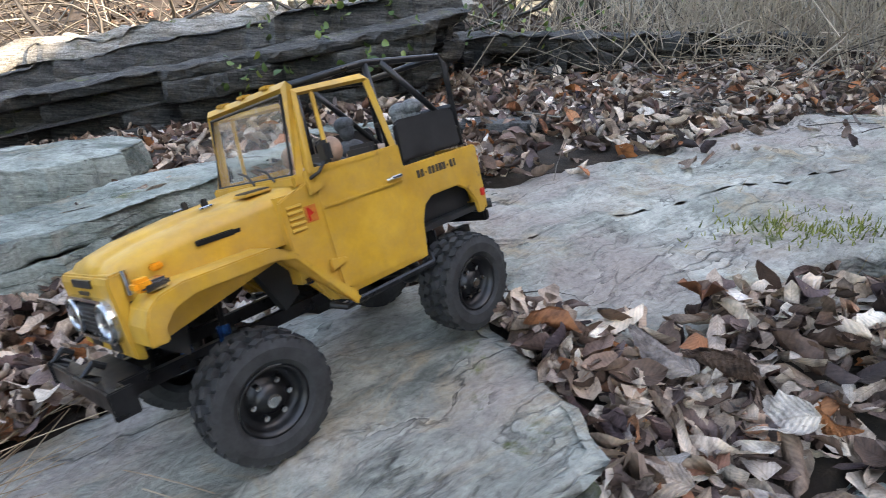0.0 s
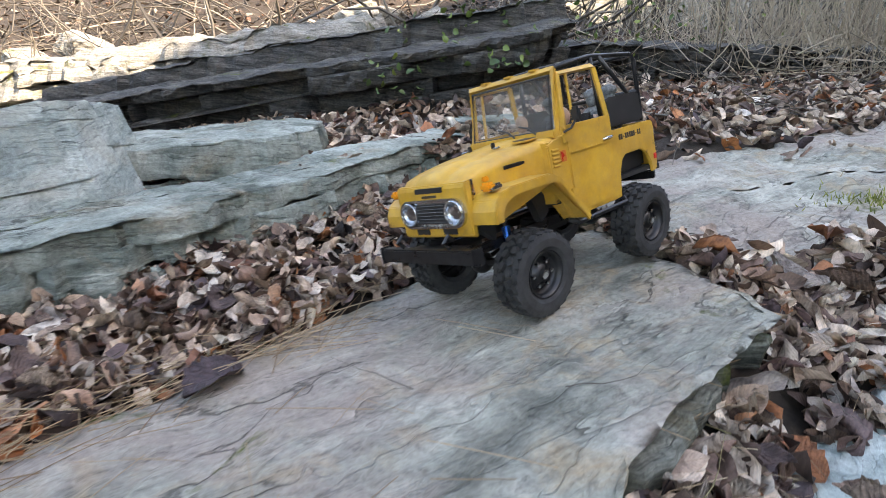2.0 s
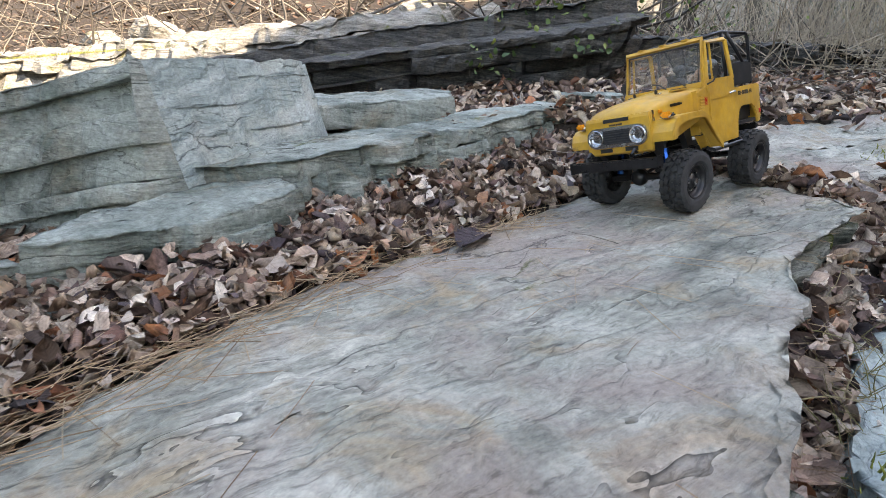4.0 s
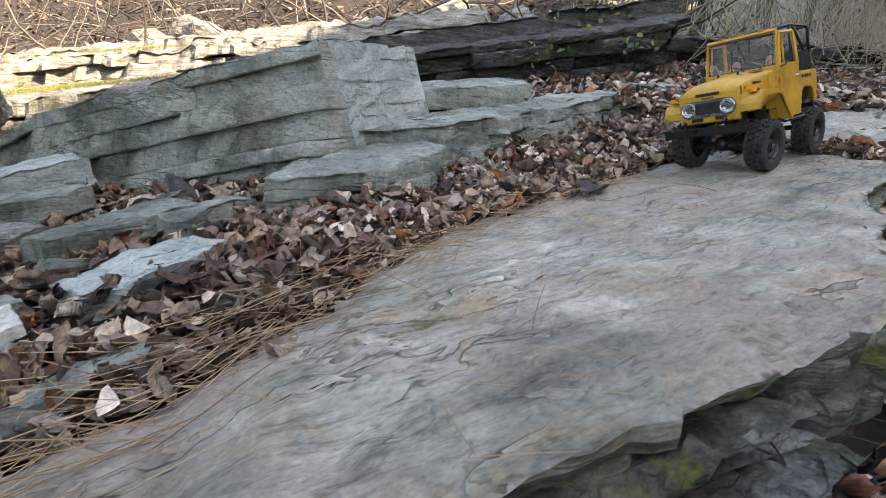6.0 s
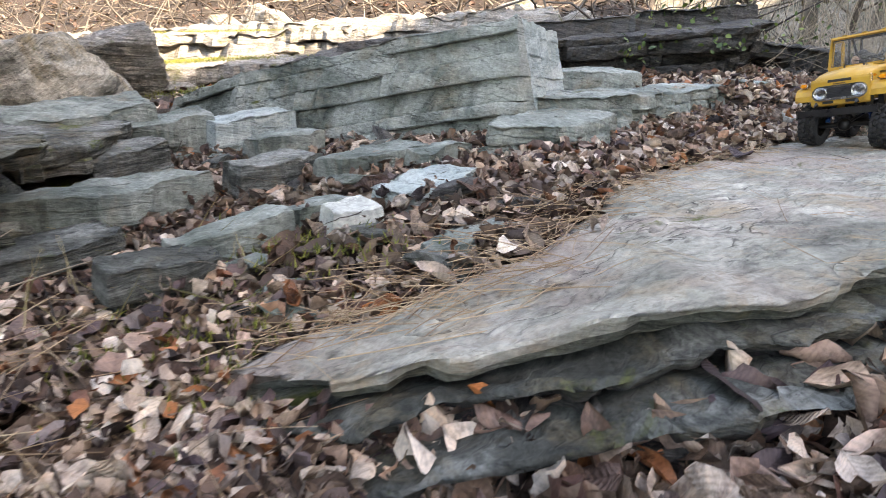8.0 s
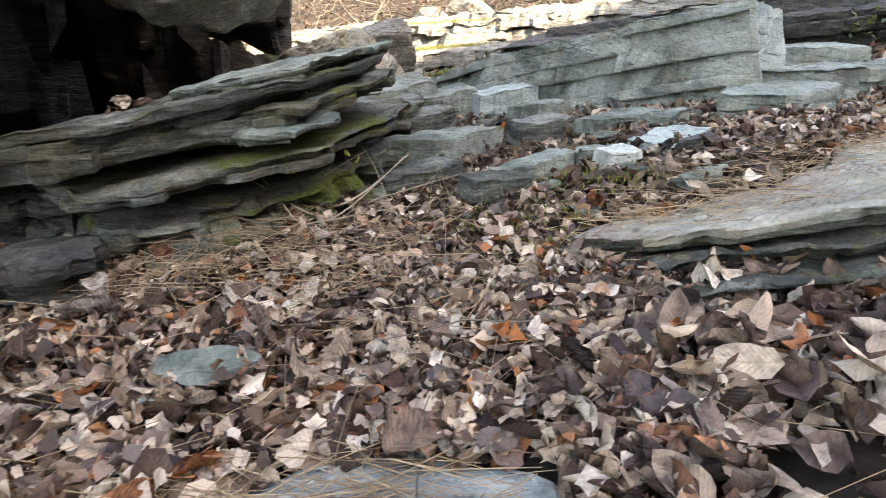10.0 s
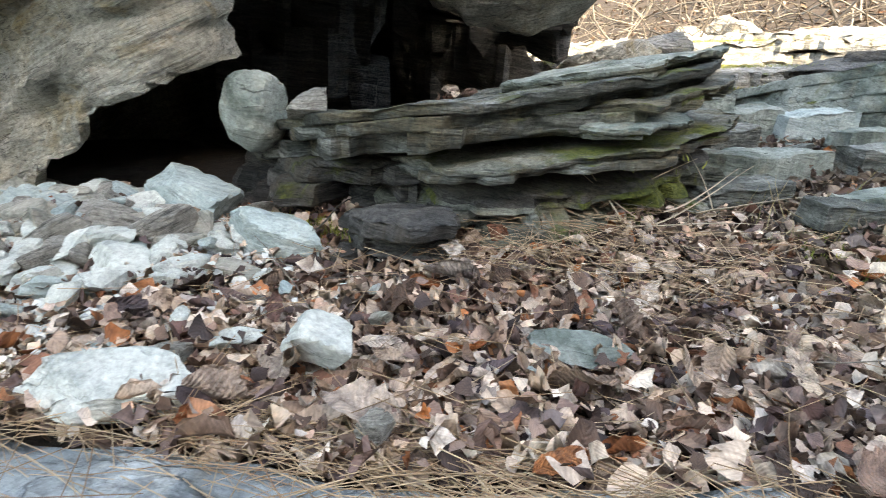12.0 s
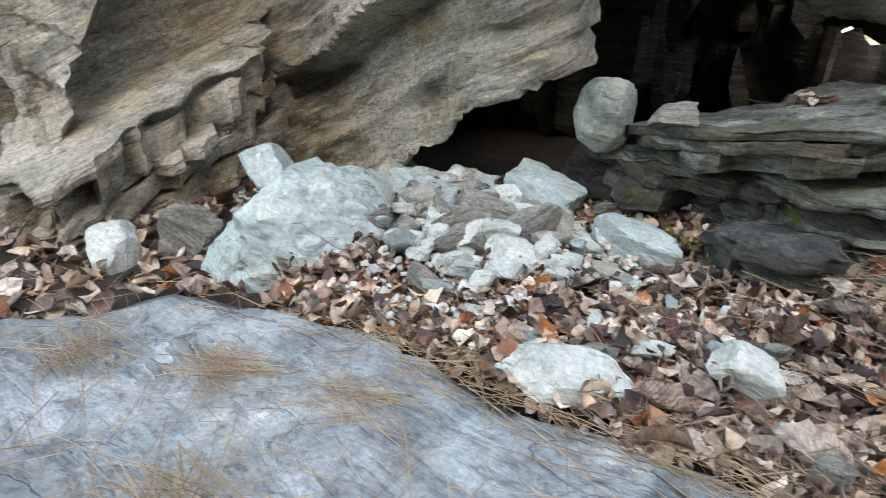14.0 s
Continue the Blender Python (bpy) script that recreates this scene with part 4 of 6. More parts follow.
strew(6000, -1.3, 0.1, -0.15, 1.2, 0.035, 0.03, 0.07, shapes=14)
strew(3600, -2.0, -0.85, -1.0, 0.5, 0.025, 0.03, 0.07, shapes=14)
strew(12000, -2.5, -1.0, -1.9, -0.6, 0.035, 0.025, 0.06, shapes=14)
strew(4500, -0.9, 0.6, -1.2, 0.6, 0.04, 0.03, 0.075, shapes=14)
strew(1200, -2.0, -1.2, -1.75, -1.0, 0.04, 0.016, 0.032, shapes=14)
for _ in range(330):                                   # bits lodged in the rubble
    x, y = rng.gauss(-2.15, 0.17), rng.gauss(-1.6, 0.1)
    if not inside(x, y, BLUE):
        items.append((rng.randrange(14), leaf_pose(x, y, land(x, y) + 0.02 + 0.025 * rng.random() + 0.05 * math.exp(-((x + 2.3) ** 2 + (y + 1.55) ** 2) / 0.05), rng.uniform(0.02, 0.045), 25)))
for _ in range(9000):                                  # thinning out over the ground around
    x, y = rng.gauss(-0.4, 2.3), rng.gauss(-0.6, 2.3)
    if inside(x, y, SLAB) or inside(x, y, BLUE) or inside(x, y, BACK_SLAB) or -2.4 < x < 0.3 and -1.9 < y < 1.2 or x < -2.4 and -1.72 < y < 0.8:
        continue
    items.append((rng.randrange(14), leaf_pose(x, y, land(x, y) + 0.012 + 0.01 * rng.random(), rng.uniform(0.06, 0.12), 20)))
scatter("leaf_crumbs", "broken bits of dead leaves in the litter", "leaf litter", FRAG, items, M_LEAFS)
# far bank: leaf colour darkened to hold back the sun's brightness
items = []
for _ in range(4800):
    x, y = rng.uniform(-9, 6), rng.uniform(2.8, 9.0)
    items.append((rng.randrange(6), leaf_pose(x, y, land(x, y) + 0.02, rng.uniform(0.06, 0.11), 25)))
scatter("leaf_litter", "brown dead leaves over the far bank", "leaf litter", FAR, items, M_LEAFDIM)

# ---- dry pine needles ----
def needle(rng):
    c = rng.uniform(-0.25, 0.25)
    pts = [(u - 0.5, c * (u - 0.5) ** 2, 0.0) for u in (0, 0.33, 0.67, 1)]
    vs, fs = [], []
    r = 0.0095
    for p in pts:
        vs += [(p[0], p[1] - r, 0), (p[0], p[1] + r, 0), (p[0], p[1], r * 1.6)]
    for i in range(3):
        for j in range(3):
            fs.append((i * 3 + j, i * 3 + (j + 1) % 3, i * 3 + 3 + (j + 1) % 3, i * 3 + 3 + j))
    return np.array(vs), np.array(fs)


NEEDLE = [needle(rng) for _ in range(5)]
items = []


def needles(n, a, b, spread, zf, heading, turn, size=(0.06, 0.11), lift=0.012):
    for _ in range(n):
        f = rng.random()
        x, y = a[0] + (b[0] - a[0]) * f + rng.gauss(0, spread), a[1] + (b[1] - a[1]) * f + rng.gauss(0, spread)
        s = rng.uniform(*size)
        items.append((rng.randrange(5), pose(x, y, zf(x, y) + 0.004 + lift * rng.random() ** 2, rng.gauss(0, 10), rng.gauss(0, 7), heading + rng.gauss(0, turn)) @ Matrix.Diagonal((s, s * 0.48, s * 0.48, 1))))


def upper(x, y):
    return max(slab_z(x, y) if inside(x, y, SLAB) else -9, land(x, y) + 0.02)


needles(150, (-0.4, 0.45), (-0.75, 0.08), 0.035, upper, 55, 22, (0.08, 0.15))
needles(230, (-0.75, 0.08), (-1.0, -0.5), 0.045, upper, 58, 24, (0.08, 0.15))
needles(230, (-1.0, -0.5), (-1.25, -0.75), 0.07, upper, 44, 32, (0.08, 0.15))
needles(60, (-0.3, 0.3), (-0.9, -0.5), 0.16, slab_z, 45, 45, lift=0.004)
needles(200, (0.0, 0.1), (-0.1, -0.2), 0.12, lambda x, y: land(x, y) + 0.03, 30, 70)
needles(1000, (-1.2, -1.36), (-2.0, -1.8), 0.045, lambda x, y: max(blue_z(x, y), land(x, y) + 0.015), 35, 30)
needles(420, (-1.5, -1.85), (-2.2, -2.25), 0.16, blue_z, 20, 50, lift=0.006)
for cx, cy, h in ((-1.62, -1.98, 60), (-1.7, -2.03, 20), (-1.9, -1.98, 35), (-1.5, -1.85, 10), (-1.78, -1.86, 50), (-2.0, -2.15, 15)):
    needles(75, (cx, cy), (cx, cy), 0.022, blue_z, h, 26, lift=0.01)
needles(260, (-1.5, -0.85), (-1.75, -1.2), 0.07, lambda x, y: land(x, y) + 0.05, 40, 60)
needles(260, (-1.3, -1.0), (-1.9, -1.45), 0.2, lambda x, y: land(x, y) + 0.035, 30, 90)
scatter("pine_needles", "scattered tan dry pine needles in drifts", "pine needles", NEEDLE, items, M_NEEDLE)

# ---- leaves that lie on top, each a thing of its own ----
rng = random.Random(15)
FINE = []
for i in range(12):
    vs, fs, uv = leaf_shape(rng, 6, 14, 0.1)
    me = bpy.data.meshes.new("dead_leaf")
    me.from_pydata(vs.tolist(), [], fs.tolist())
    me.polygons.foreach_set("use_smooth", np.ones(len(me.polygons), bool))
    me.uv_layers.new(name="UVMap").data.foreach_set("uv", uv[fs.ravel()].ravel())
    me.materials.append(M_LEAF)
    FINE.append(me)
n_leaf = 0


def lay_leaf(x, y, z, size, tilt=18, mesh=None, label="curled brown dead leaf lying on the litter", turn=None):
    ob = new("dead_leaf", mesh or FINE[rng.randrange(12)])
    ob.matrix_world = pose(x, y, z, rng.gauss(0, tilt), rng.gauss(0, tilt), rng.uniform(0, 360) if turn is None else turn) @ Matrix.Diagonal((size, size, size, 1))
    return tagged(ob, label, "leaf", "dead leaves on top")


for n, x0, x1, y0, y1, lo, hi in ((80, -0.85, 0.0, 0.1, 1.0, 0.045, 0.075), (60, -1.5, -0.95, -0.7, 0.2, 0.045, 0.075), (70, -2.0, -1.1, -1.6, -0.9, 0.045, 0.08), (26, 0.0, 0.35, 0.1, 0.5, 0.05, 0.08), (30, -1.0, -0.4, -1.0, -0.6, 0.07, 0.1), (24, -0.85, -0.5, -1.0, -0.72, 0.06, 0.09)):
    k = 0
    while k < n:
        x, y = rng.uniform(x0, x1), rng.uniform(y0, y1)
        if inside(x, y, SLAB) or inside(x, y, BLUE) or inside(x, y, BLOCK):
            continue
        lay_leaf(x, y, land(x, y, True) + rng.uniform(0.025, 0.045), rng.uniform(lo, hi))
        k += 1
for x, y, size, lab in ((-0.52, 0.26, 0.085, "flat pale leaf lying on the slab's edge"), (-0.26, 0.64, 0.09, "curled grey-tan leaf lying on the slab"), (-0.9, -0.43, 0.05, "small curled tan leaf on the slab's edge"),
                        (-0.2, 0.72, 0.05, "dry brown leaf on the slab's edge")):
    lay_leaf(x, y, slab_z(x, y) + 0.012, size, 6, label=lab)

for _ in range(14):                                    # a drift of leaves on the ledge at the cave
    lay_leaf(rng.gauss(-2.15, 0.022), rng.gauss(-0.86, 0.022), 0.128 + rng.uniform(0, 0.02), rng.uniform(0.022, 0.04), 20, label="tan dead leaf lodged on the cave ledge")

# ---- brush, reeds, twigs, ivy and the far woods ----
def twig_shape(rng, n=6, wander=0.5, r=0.012):
    """A crooked tapering twig about 1 long."""
    p, d = Vector((0, 0, 0)), Vector((1, 0, 0))
    pts = [p]
    for _ in range(n):
        d = (d + Vector((rng.gauss(0, wander), rng.gauss(0, wander), rng.gauss(0, wander))) * 0.5).normalized()
        p = p + d / n
        pts.append(p)
    vs, fs = [], []
    for i, q in enumerate(pts):
        a = r * (1 - 0.75 * i / n)
        vs += [(q.x, q.y - a, q.z - a * 0.6), (q.x, q.y + a, q.z - a * 0.6), (q.x, q.y, q.z + a)]
    for i in range(n):
        for j in range(3):
            fs.append((i * 3 + j, i * 3 + (j + 1) % 3, i * 3 + 3 + (j + 1) % 3, i * 3 + 3 + j))
    return np.array(vs), np.array(fs)


rng = random.Random(9)
TWIG = [twig_shape(rng) for _ in range(10)]
items = []


def twigs(n, x0, x1, y0, y1, size, pitch, zf=land, lift=0.02, fat=1.0, heading=None):
    for _ in range(n):
        x, y = rng.uniform(x0, x1), rng.uniform(y0, y1)
        s = rng.uniform(*size)
        h = rng.uniform(0, 360) if heading is None else heading + rng.gauss(0, 35)
        items.append((rng.randrange(10), pose(x, y, zf(x, y) + lift * rng.random(), rng.uniform(0, 360), -abs(rng.gauss(0, pitch)), h) @ Matrix.Diagonal((s, s * fat, s * fat, 1))))


twigs(250, -4.5, 0.2, 3.4, 5.5, (0.3, 1.0), 24, fat=0.8)
twigs(40, -4.5, 0.0, 3.5, 4.8, (0.5, 1.2), 16, fat=1.7)               # sunlit tangle on the bank
twigs(260, 0.3, 2.2, 2.2, 3.4, (0.2, 0.6), 22, fat=0.7)                # dead branches under the reeds
twigs(160, 0.2, 1.6, 1.3, 2.4, (0.1, 0.35), 8, lift=0.05, fat=0.7)
twigs(40, -0.9, 0.2, 0.2, 1.3, (0.08, 0.2), 8, lift=0.06, fat=0.6)
twigs(60, -2.1, -1.2, -1.6, 0.2, (0.08, 0.25), 8, lift=0.05, fat=0.6)
twigs(420, -9, -3.5, 3.2, 6.5, (0.4, 1.1), 25, fat=0.8)
twigs(340, -6, 4, 5.0, 9.0, (0.6, 1.8), 45, fat=0.7)
scatter("brushwood", "tangle of bare sunlit twigs and dead branches", "brushwood", TWIG, items, M_TWIG)
items = []
for _ in range(900):
    x, y = rng.gauss(1.75, 0.6), rng.gauss(3.3, 0.5)
    s = rng.uniform(0.3, 1.1)
    items.append((rng.randrange(10), pose(x, y, land(x, y), rng.uniform(0, 360), -90 + rng.gauss(0, 20), rng.uniform(0, 360)) @ Matrix.Diagonal((s, s * 0.32, s * 0.32, 1))))
for _ in range(260):                                                    # fallen stems
    x, y = rng.gauss(1.2, 0.6), rng.gauss(2.7, 0.4)
    s = rng.uniform(0.3, 0.8)
    items.append((rng.randrange(10), pose(x, y, land(x, y) + 0.05 + 0.15 * rng.random(), rng.uniform(0, 360), rng.gauss(-25, 20), rng.uniform(0, 360)) @ Matrix.Diagonal((s, s * 0.35, s * 0.35, 1))))
scatter("reed_bed", "stand of dry straw-coloured reeds and stalks", "reeds", TWIG, items, M_STRAW)

# grass tufts on the slab's rim
GRASS = [twig_shape(rng, 5, 0.3, 0.014) for _ in range(6)]
items = []
for cx, cy, n, sp in ((0.62, 0.72, 120, 0.05), (0.5, 0.92, 60, 0.05), (0.02, 0.02, 90, 0.06), (-0.04, -0.08, 60, 0.04), (-1.45, -0.62, 50, 0.08)):
    for _ in range(n):
        x, y = rng.gauss(cx, sp), rng.gauss(cy, sp)
        s = rng.uniform(0.04, 0.09)
        items.append((rng.randrange(6), pose(x, y, land(x, y) + 0.04, rng.uniform(0, 360), rng.gauss(-25, 22), rng.uniform(0, 360)) @ Matrix.Diagonal((s, s * 0.8, s * 0.8, 1))))
scatter("grass_tufts", "tufts of dry olive and straw grass", "grass", GRASS, items, island_mat("dry_grass", (0, (0.1, 0.1, 0.03)), (0.5, (0.24, 0.2, 0.08)), (1, (0.38, 0.31, 0.17))))

# moss cushions
MOSSLEAF = [twig_shape(rng, 2, 0.3, 0.12) for _ in range(4)]
items = []


def moss(n, x, y, sx, sy, z, turn=0):
    for _ in range(n):
        a, b = rng.gauss(0, sx), rng.gauss(0, sy)
        c, s_ = math.cos(radians(turn)), math.sin(radians(turn))
        px, py = x + a * c - b * s_, y + a * s_ + b * c
        s = rng.uniform(0.006, 0.014)
        items.append((rng.randrange(4), pose(px, py, z(px, py) if callable(z) else z, rng.uniform(0, 360), rng.uniform(-100, -40), rng.uniform(0, 360)) @ Matrix.Diagonal((s, s, s, 1))))


moss(900, -3.2, 2.68, 0.3, 0.06, lambda x, y: 0.33 + 0.1 * (x + 2.4) + 0.02, 14)
moss(2600, -2.95, 1.85, 0.24, 0.07, lambda x, y: 0.18 + 0.1 * (x + 2.4) + 0.08 * (y - 2.0), 18)
moss(350, 0.52, 0.8, 0.07, 0.035, lambda x, y: 0.213)
moss(260, -0.02, -0.2, 0.05, 0.02, lambda x, y: 0.1)
moss(300, -1.3, -0.5, 0.08, 0.04, lambda x, y: land(x, y) + 0.03)
moss(420, -2.02, -1.27, 0.06, 0.025, lambda x, y: land(x, y) + 0.035, 20)
moss(140, -1.74, -0.88, 0.05, 0.03, lambda x, y: 0.104 + 0.14 * (x + 1.727) + 0.1 * (y + 0.75))
moss(420, -1.33, -0.74, 0.07, 0.05, lambda x, y: land(x, y) + 0.03)
moss(500, -2.1, 0.66, 0.12, 0.05, lambda x, y: 0.395 + 0.25 * (x + 1.1) - 0.1 * (y - 0.4), 20)
scatter("moss_cushions", "yellow-green moss cushions on the rocks", "moss", MOSSLEAF, items, M_MOSS)

# ivy and small green plants on the dark ledge
items = []
HERB = [leaf_shape(rng, 2, 4) for _ in range(4)]
for cx, cy, cz, n, sp in ((-0.62, 1.8, 0.36, 26, 0.07), (-0.22, 1.8, 0.42, 16, 0.06), (-0.42, 1.84, 0.5, 18, 0.12), (0.2, 2.6, 0.5, 60, 0.22), (-0.3, 2.1, 0.6, 30, 0.15), (0.9, 3.4, 0.5, 120, 0.4)):
    for _ in range(n):
        items.append((rng.randrange(4), pose(rng.gauss(cx, sp), rng.gauss(cy, 0.03), rng.gauss(cz, sp * 0.45), rng.gauss(0, 40), rng.gauss(0, 40), rng.uniform(0, 360)) @ Matrix.Diagonal((0.03, 0.034, 0.03, 1))))
scatter("ivy", "small bright green ivy leaves on the dark ledge", "ivy", HERB, items, M_HERB)

# dry stalks lying against the ledge stack
g = random.Random(21)
stalk_meshes = []
for i in range(4):
    vs, fs = twig_shape(g, 8, 0.16, 0.011)
    me = bpy.data.meshes.new("dry_stalk")
    me.from_pydata(vs.tolist(), [], fs.tolist())
    me.materials.append(M_STRAW)
    stalk_meshes.append(me)
for i in range(26):
    f = g.random()
    x, y = -1.83 + 0.25 * f + g.gauss(0, 0.03), -1.04 + 0.24 * f + g.gauss(0, 0.03)
    ob = new("dry_stalk", stalk_meshes[i % 4])
    s = g.uniform(0.1, 0.26)
    ob.matrix_world = pose(x, y, land(x, y) + g.uniform(0.025, 0.06), g.uniform(0, 360), g.uniform(-42, -4), g.choice((50, 75, 110, 150, 200)) + g.gauss(0, 15)) @ Matrix.Diagonal((s, s * 0.75, s * 0.75, 1))
    tagged(ob, "thin dry straw stalk leaning on the ledge stack", "stalk", "dry stalks by the ledges")

# far woods: tapered bare trees and a wooded slope
M_BARK = rock_mat("bark", (0.07, 0.06, 0.05), (0.14, 0.12, 0.1), (0.24, 0.21, 0.18), (0.1, 0.1, 0.06), 0.4, 0, 0.3)


def tree(x, y, h, r, seed):
    g = random.Random(seed)
    base = new("tree")
    base.location = (x, y, land(x, y) - 0.1)
    tagged(base, "bare-branched woodland tree with a grey-brown trunk", "tree", group="far woods")

    def limb(name, p, d, length, r0, n=7):
        bm = bmesh.new()
        rings = []
        for i in range(n + 1):
            f = i / n
            rad = r0 * (1 - 0.8 * f)
            u = d.orthogonal().normalized()
            w = d.cross(u)
            rings.append([bm.verts.new(p + (u * math.cos(a) + w * math.sin(a)) * rad) for a in [2 * math.pi * k / 7 for k in range(7)]])
            d = (d + Vector((g.gauss(0, 0.09), g.gauss(0, 0.09), 0.02))).normalized()
            p = p + d * length / n
        for a, b in zip(rings, rings[1:]):
            for k in range(7):
                bm.faces.new((a[k], a[(k + 1) % 7], b[(k + 1) % 7], b[k]))
        me = bpy.data.meshes.new(name)
        bm.to_mesh(me), bm.free()
        me.materials.append(M_BARK)
        ob = new(name, me)
        ob.parent = base
        return ob
    limb("trunk", Vector((0, 0, 0)), Vector((g.gauss(0, 0.06), g.gauss(0, 0.06), 1)).normalized(), h, r, 10)
    for _ in range(7):
        z = g.uniform(0.15, 0.85) * h
        a = g.uniform(0, 6.28)
        limb("limb", Vector((0, 0, z)), Vector((math.cos(a), math.sin(a), g.uniform(0.2, 0.9))).normalized(), h * g.uniform(0.2, 0.4), r * 0.35)
    vs, fs, o = [], [], 0
    for _ in range(420):
        a, q = g.uniform(0, 6.28), g.uniform(0, 1) ** 0.5
        c = np.array((math.cos(a) * q * h * 0.3, math.sin(a) * q * h * 0.3, g.uniform(0.25, 1.05) * h))
        s = g.uniform(0.05, 0.13)
        u = np.array((g.gauss(0, 1), g.gauss(0, 1), g.gauss(0, 1)))
        w = np.array((g.gauss(0, 1), g.gauss(0, 1), g.gauss(0, 1)))
        vs += [c - u * s * 0.6, c + w * s * 0.35, c + u * s * 0.6, c - w * s * 0.35]
        fs.append((o, o + 1, o + 2, o + 3))
        o += 4
    link("crown", vs, fs, M_CROWN, parent=base)


M_CROWN = island_mat("sparse_autumn_leaves", (0, (0.05, 0.07, 0.025)), (0.5, (0.13, 0.1, 0.045)), (1, (0.22, 0.15, 0.07)))
for i in range(26):
    f = i / 25
    tree(-9 + 18 * f + rng.gauss(0, 0.4), 8.5 + rng.uniform(0, 4.5), rng.uniform(4, 7), rng.uniform(0.06, 0.16), 100 + i)


def far_slope():
    vs, fs = [], []
    n, k = 90, 12
    for j in range(k):
        for i in range(n):
            a = radians(-115 + 240 * i / (n - 1))
            f = j / (k - 1)
            d = 14 + 22 * f
            h = -0.5 + 15 * f ** 1.1 * (0.8 + 0.35 * nz(a * 3, 1, 2)) + 0.8 * nz(a * 14, f * 9, 2) * (f > 0)
            vs.append((-math.sin(a) * -d, math.cos(a) * d, h))
    for j in range(k - 1):
        for i in range(n - 1):
            fs.append((j * n + i, j * n + i + 1, (j + 1) * n + i + 1, (j + 1) * n + i))
    mm, nn, ll, bb = mat("far_woods", 0.95)
    v = coords(nn, ll)
    ll.new(ramp(nn, ll, noise_node(nn, ll, v, 2.6, 12, 0.85, 0.5), (0.38, (0.03, 0.034, 0.022)), (0.5, (0.13, 0.12, 0.09)), (0.64, (0.36, 0.33, 0.28))), bb.inputs["Base Color"])
    return tagged(link("backdrop", vs, fs, mm, True), "distant wooded slope in brown and dull green", "woods", kind="structure")


far_slope()

# ---- the toy truck ----
def paint_mat():
    m, n, l, b = mat("yellow_paint", 0.38)
    v = coords(n, l)
    big = noise_node(n, l, v, 14, 6, 0.65)
    col = ramp(n, l, big, (0.3, (0.4, 0.205, 0.02)), (0.5, (0.56, 0.305, 0.03)), (0.7, (0.66, 0.38, 0.05)))
    chips = ramp(n, l, noise_node(n, l, v, 48, 5, 0.7, 0.6), (0.56, grey(0)), (0.62, grey(1)))
    where = ramp(n, l, noise_node(n, l, v, 9, 3), (0.52, grey(0)), (0.64, grey(0.8)))
    col = mix(n, l, math_node(n, l, "MULTIPLY", chips, where), col, (0.17, 0.085, 0.03))
    dust = ramp(n, l, noise_node(n, l, v, 30, 7, 0.75), (0.4, grey(0)), (0.72, grey(0.55)))
    col = mix(n, l, dust, col, (0.33, 0.2, 0.085))
    l.new(col, b.inputs["Base Color"])
    l.new(ramp(n, l, noise_node(n, l, v, 35, 6), (0.3, grey(0.3)), (0.7, grey(0.62))), b.inputs["Roughness"])
    bump(n, l, b, noise_node(n, l, v, 300, 3), 0.1, 0.0005)
    return m


def plain(name, colour, rough, metal=0.0, spread=0.35, scale=60.0):
    m, n, l, b = mat(name, rough, metal, colour)
    v = coords(n, l)
    f = noise_node(n, l, v, scale, 6, 0.7)
    lo, hi = tuple(c * (1 - spread) for c in colour), tuple(min(1, c * (1 + spread)) for c in colour)
    l.new(ramp(n, l, f, (0.3, lo), (0.7, hi)), b.inputs["Base Color"])
    l.new(ramp(n, l, noise_node(n, l, v, scale * 0.5, 5), (0.3, grey(max(0.05, rough - 0.12))), (0.7, grey(min(1, rough + 0.12)))), b.inputs["Roughness"])
    return m


M_YELLOW = paint_mat()
M_TRIM = plain("black_plastic", (0.018, 0.018, 0.019), 0.5)
M_STEEL = plain("worn_black_metal", (0.03, 0.03, 0.032), 0.35, 0.6)
M_CHROME = plain("dull_chrome", (0.55, 0.56, 0.57), 0.22, 1.0, 0.12)
M_RUBBER = plain("dusty_rubber", (0.028, 0.028, 0.029), 0.85, 0, 0.75, 45)
M_AMBER = plain("amber_lens", (0.75, 0.27, 0.02), 0.2)
M_RED = plain("red_lens", (0.5, 0.03, 0.02), 0.25)
M_BLUEMETAL = plain("blue_anodised_metal", (0.02, 0.12, 0.42), 0.25, 0.9)
M_CLOTH = plain("dark_cloth", (0.06, 0.065, 0.07), 0.9, 0, 0.7, 160)
M_CAMO = plain("grey_camouflage", (0.16, 0.17, 0.17), 0.8, 0, 0.75, 220)
M_SKIN = plain("tan_plastic", (0.42, 0.27, 0.19), 0.6)
M_INK = plain("faded_black_ink", (0.05, 0.035, 0.02), 0.7)
M_STICKER = plain("orange_sticker", (0.5, 0.13, 0.02), 0.5)


def glass_mat(name, tint, rough):
    m, n, l, b = mat(name, rough, 0, tint)
    b.inputs["Transmission Weight"].default_value = 1.0
    b.inputs["IOR"].default_value = 1.2
    v = coords(n, l)
    l.new(ramp(n, l, noise_node(n, l, v, 40, 6, 0.7), (0.4, grey(rough)), (0.8, grey(rough + 0.12))), b.inputs["Roughness"])
    return m


M_GLASS = glass_mat("dusty_clear_plastic", (0.9, 0.89, 0.86), 0.0)
M_GLASS.node_tree.nodes["Principled BSDF"].inputs["Transmission Weight"].default_value = 0.96
M_LENS = glass_mat("headlight_lens", (0.95, 0.97, 1.0), 0.06)


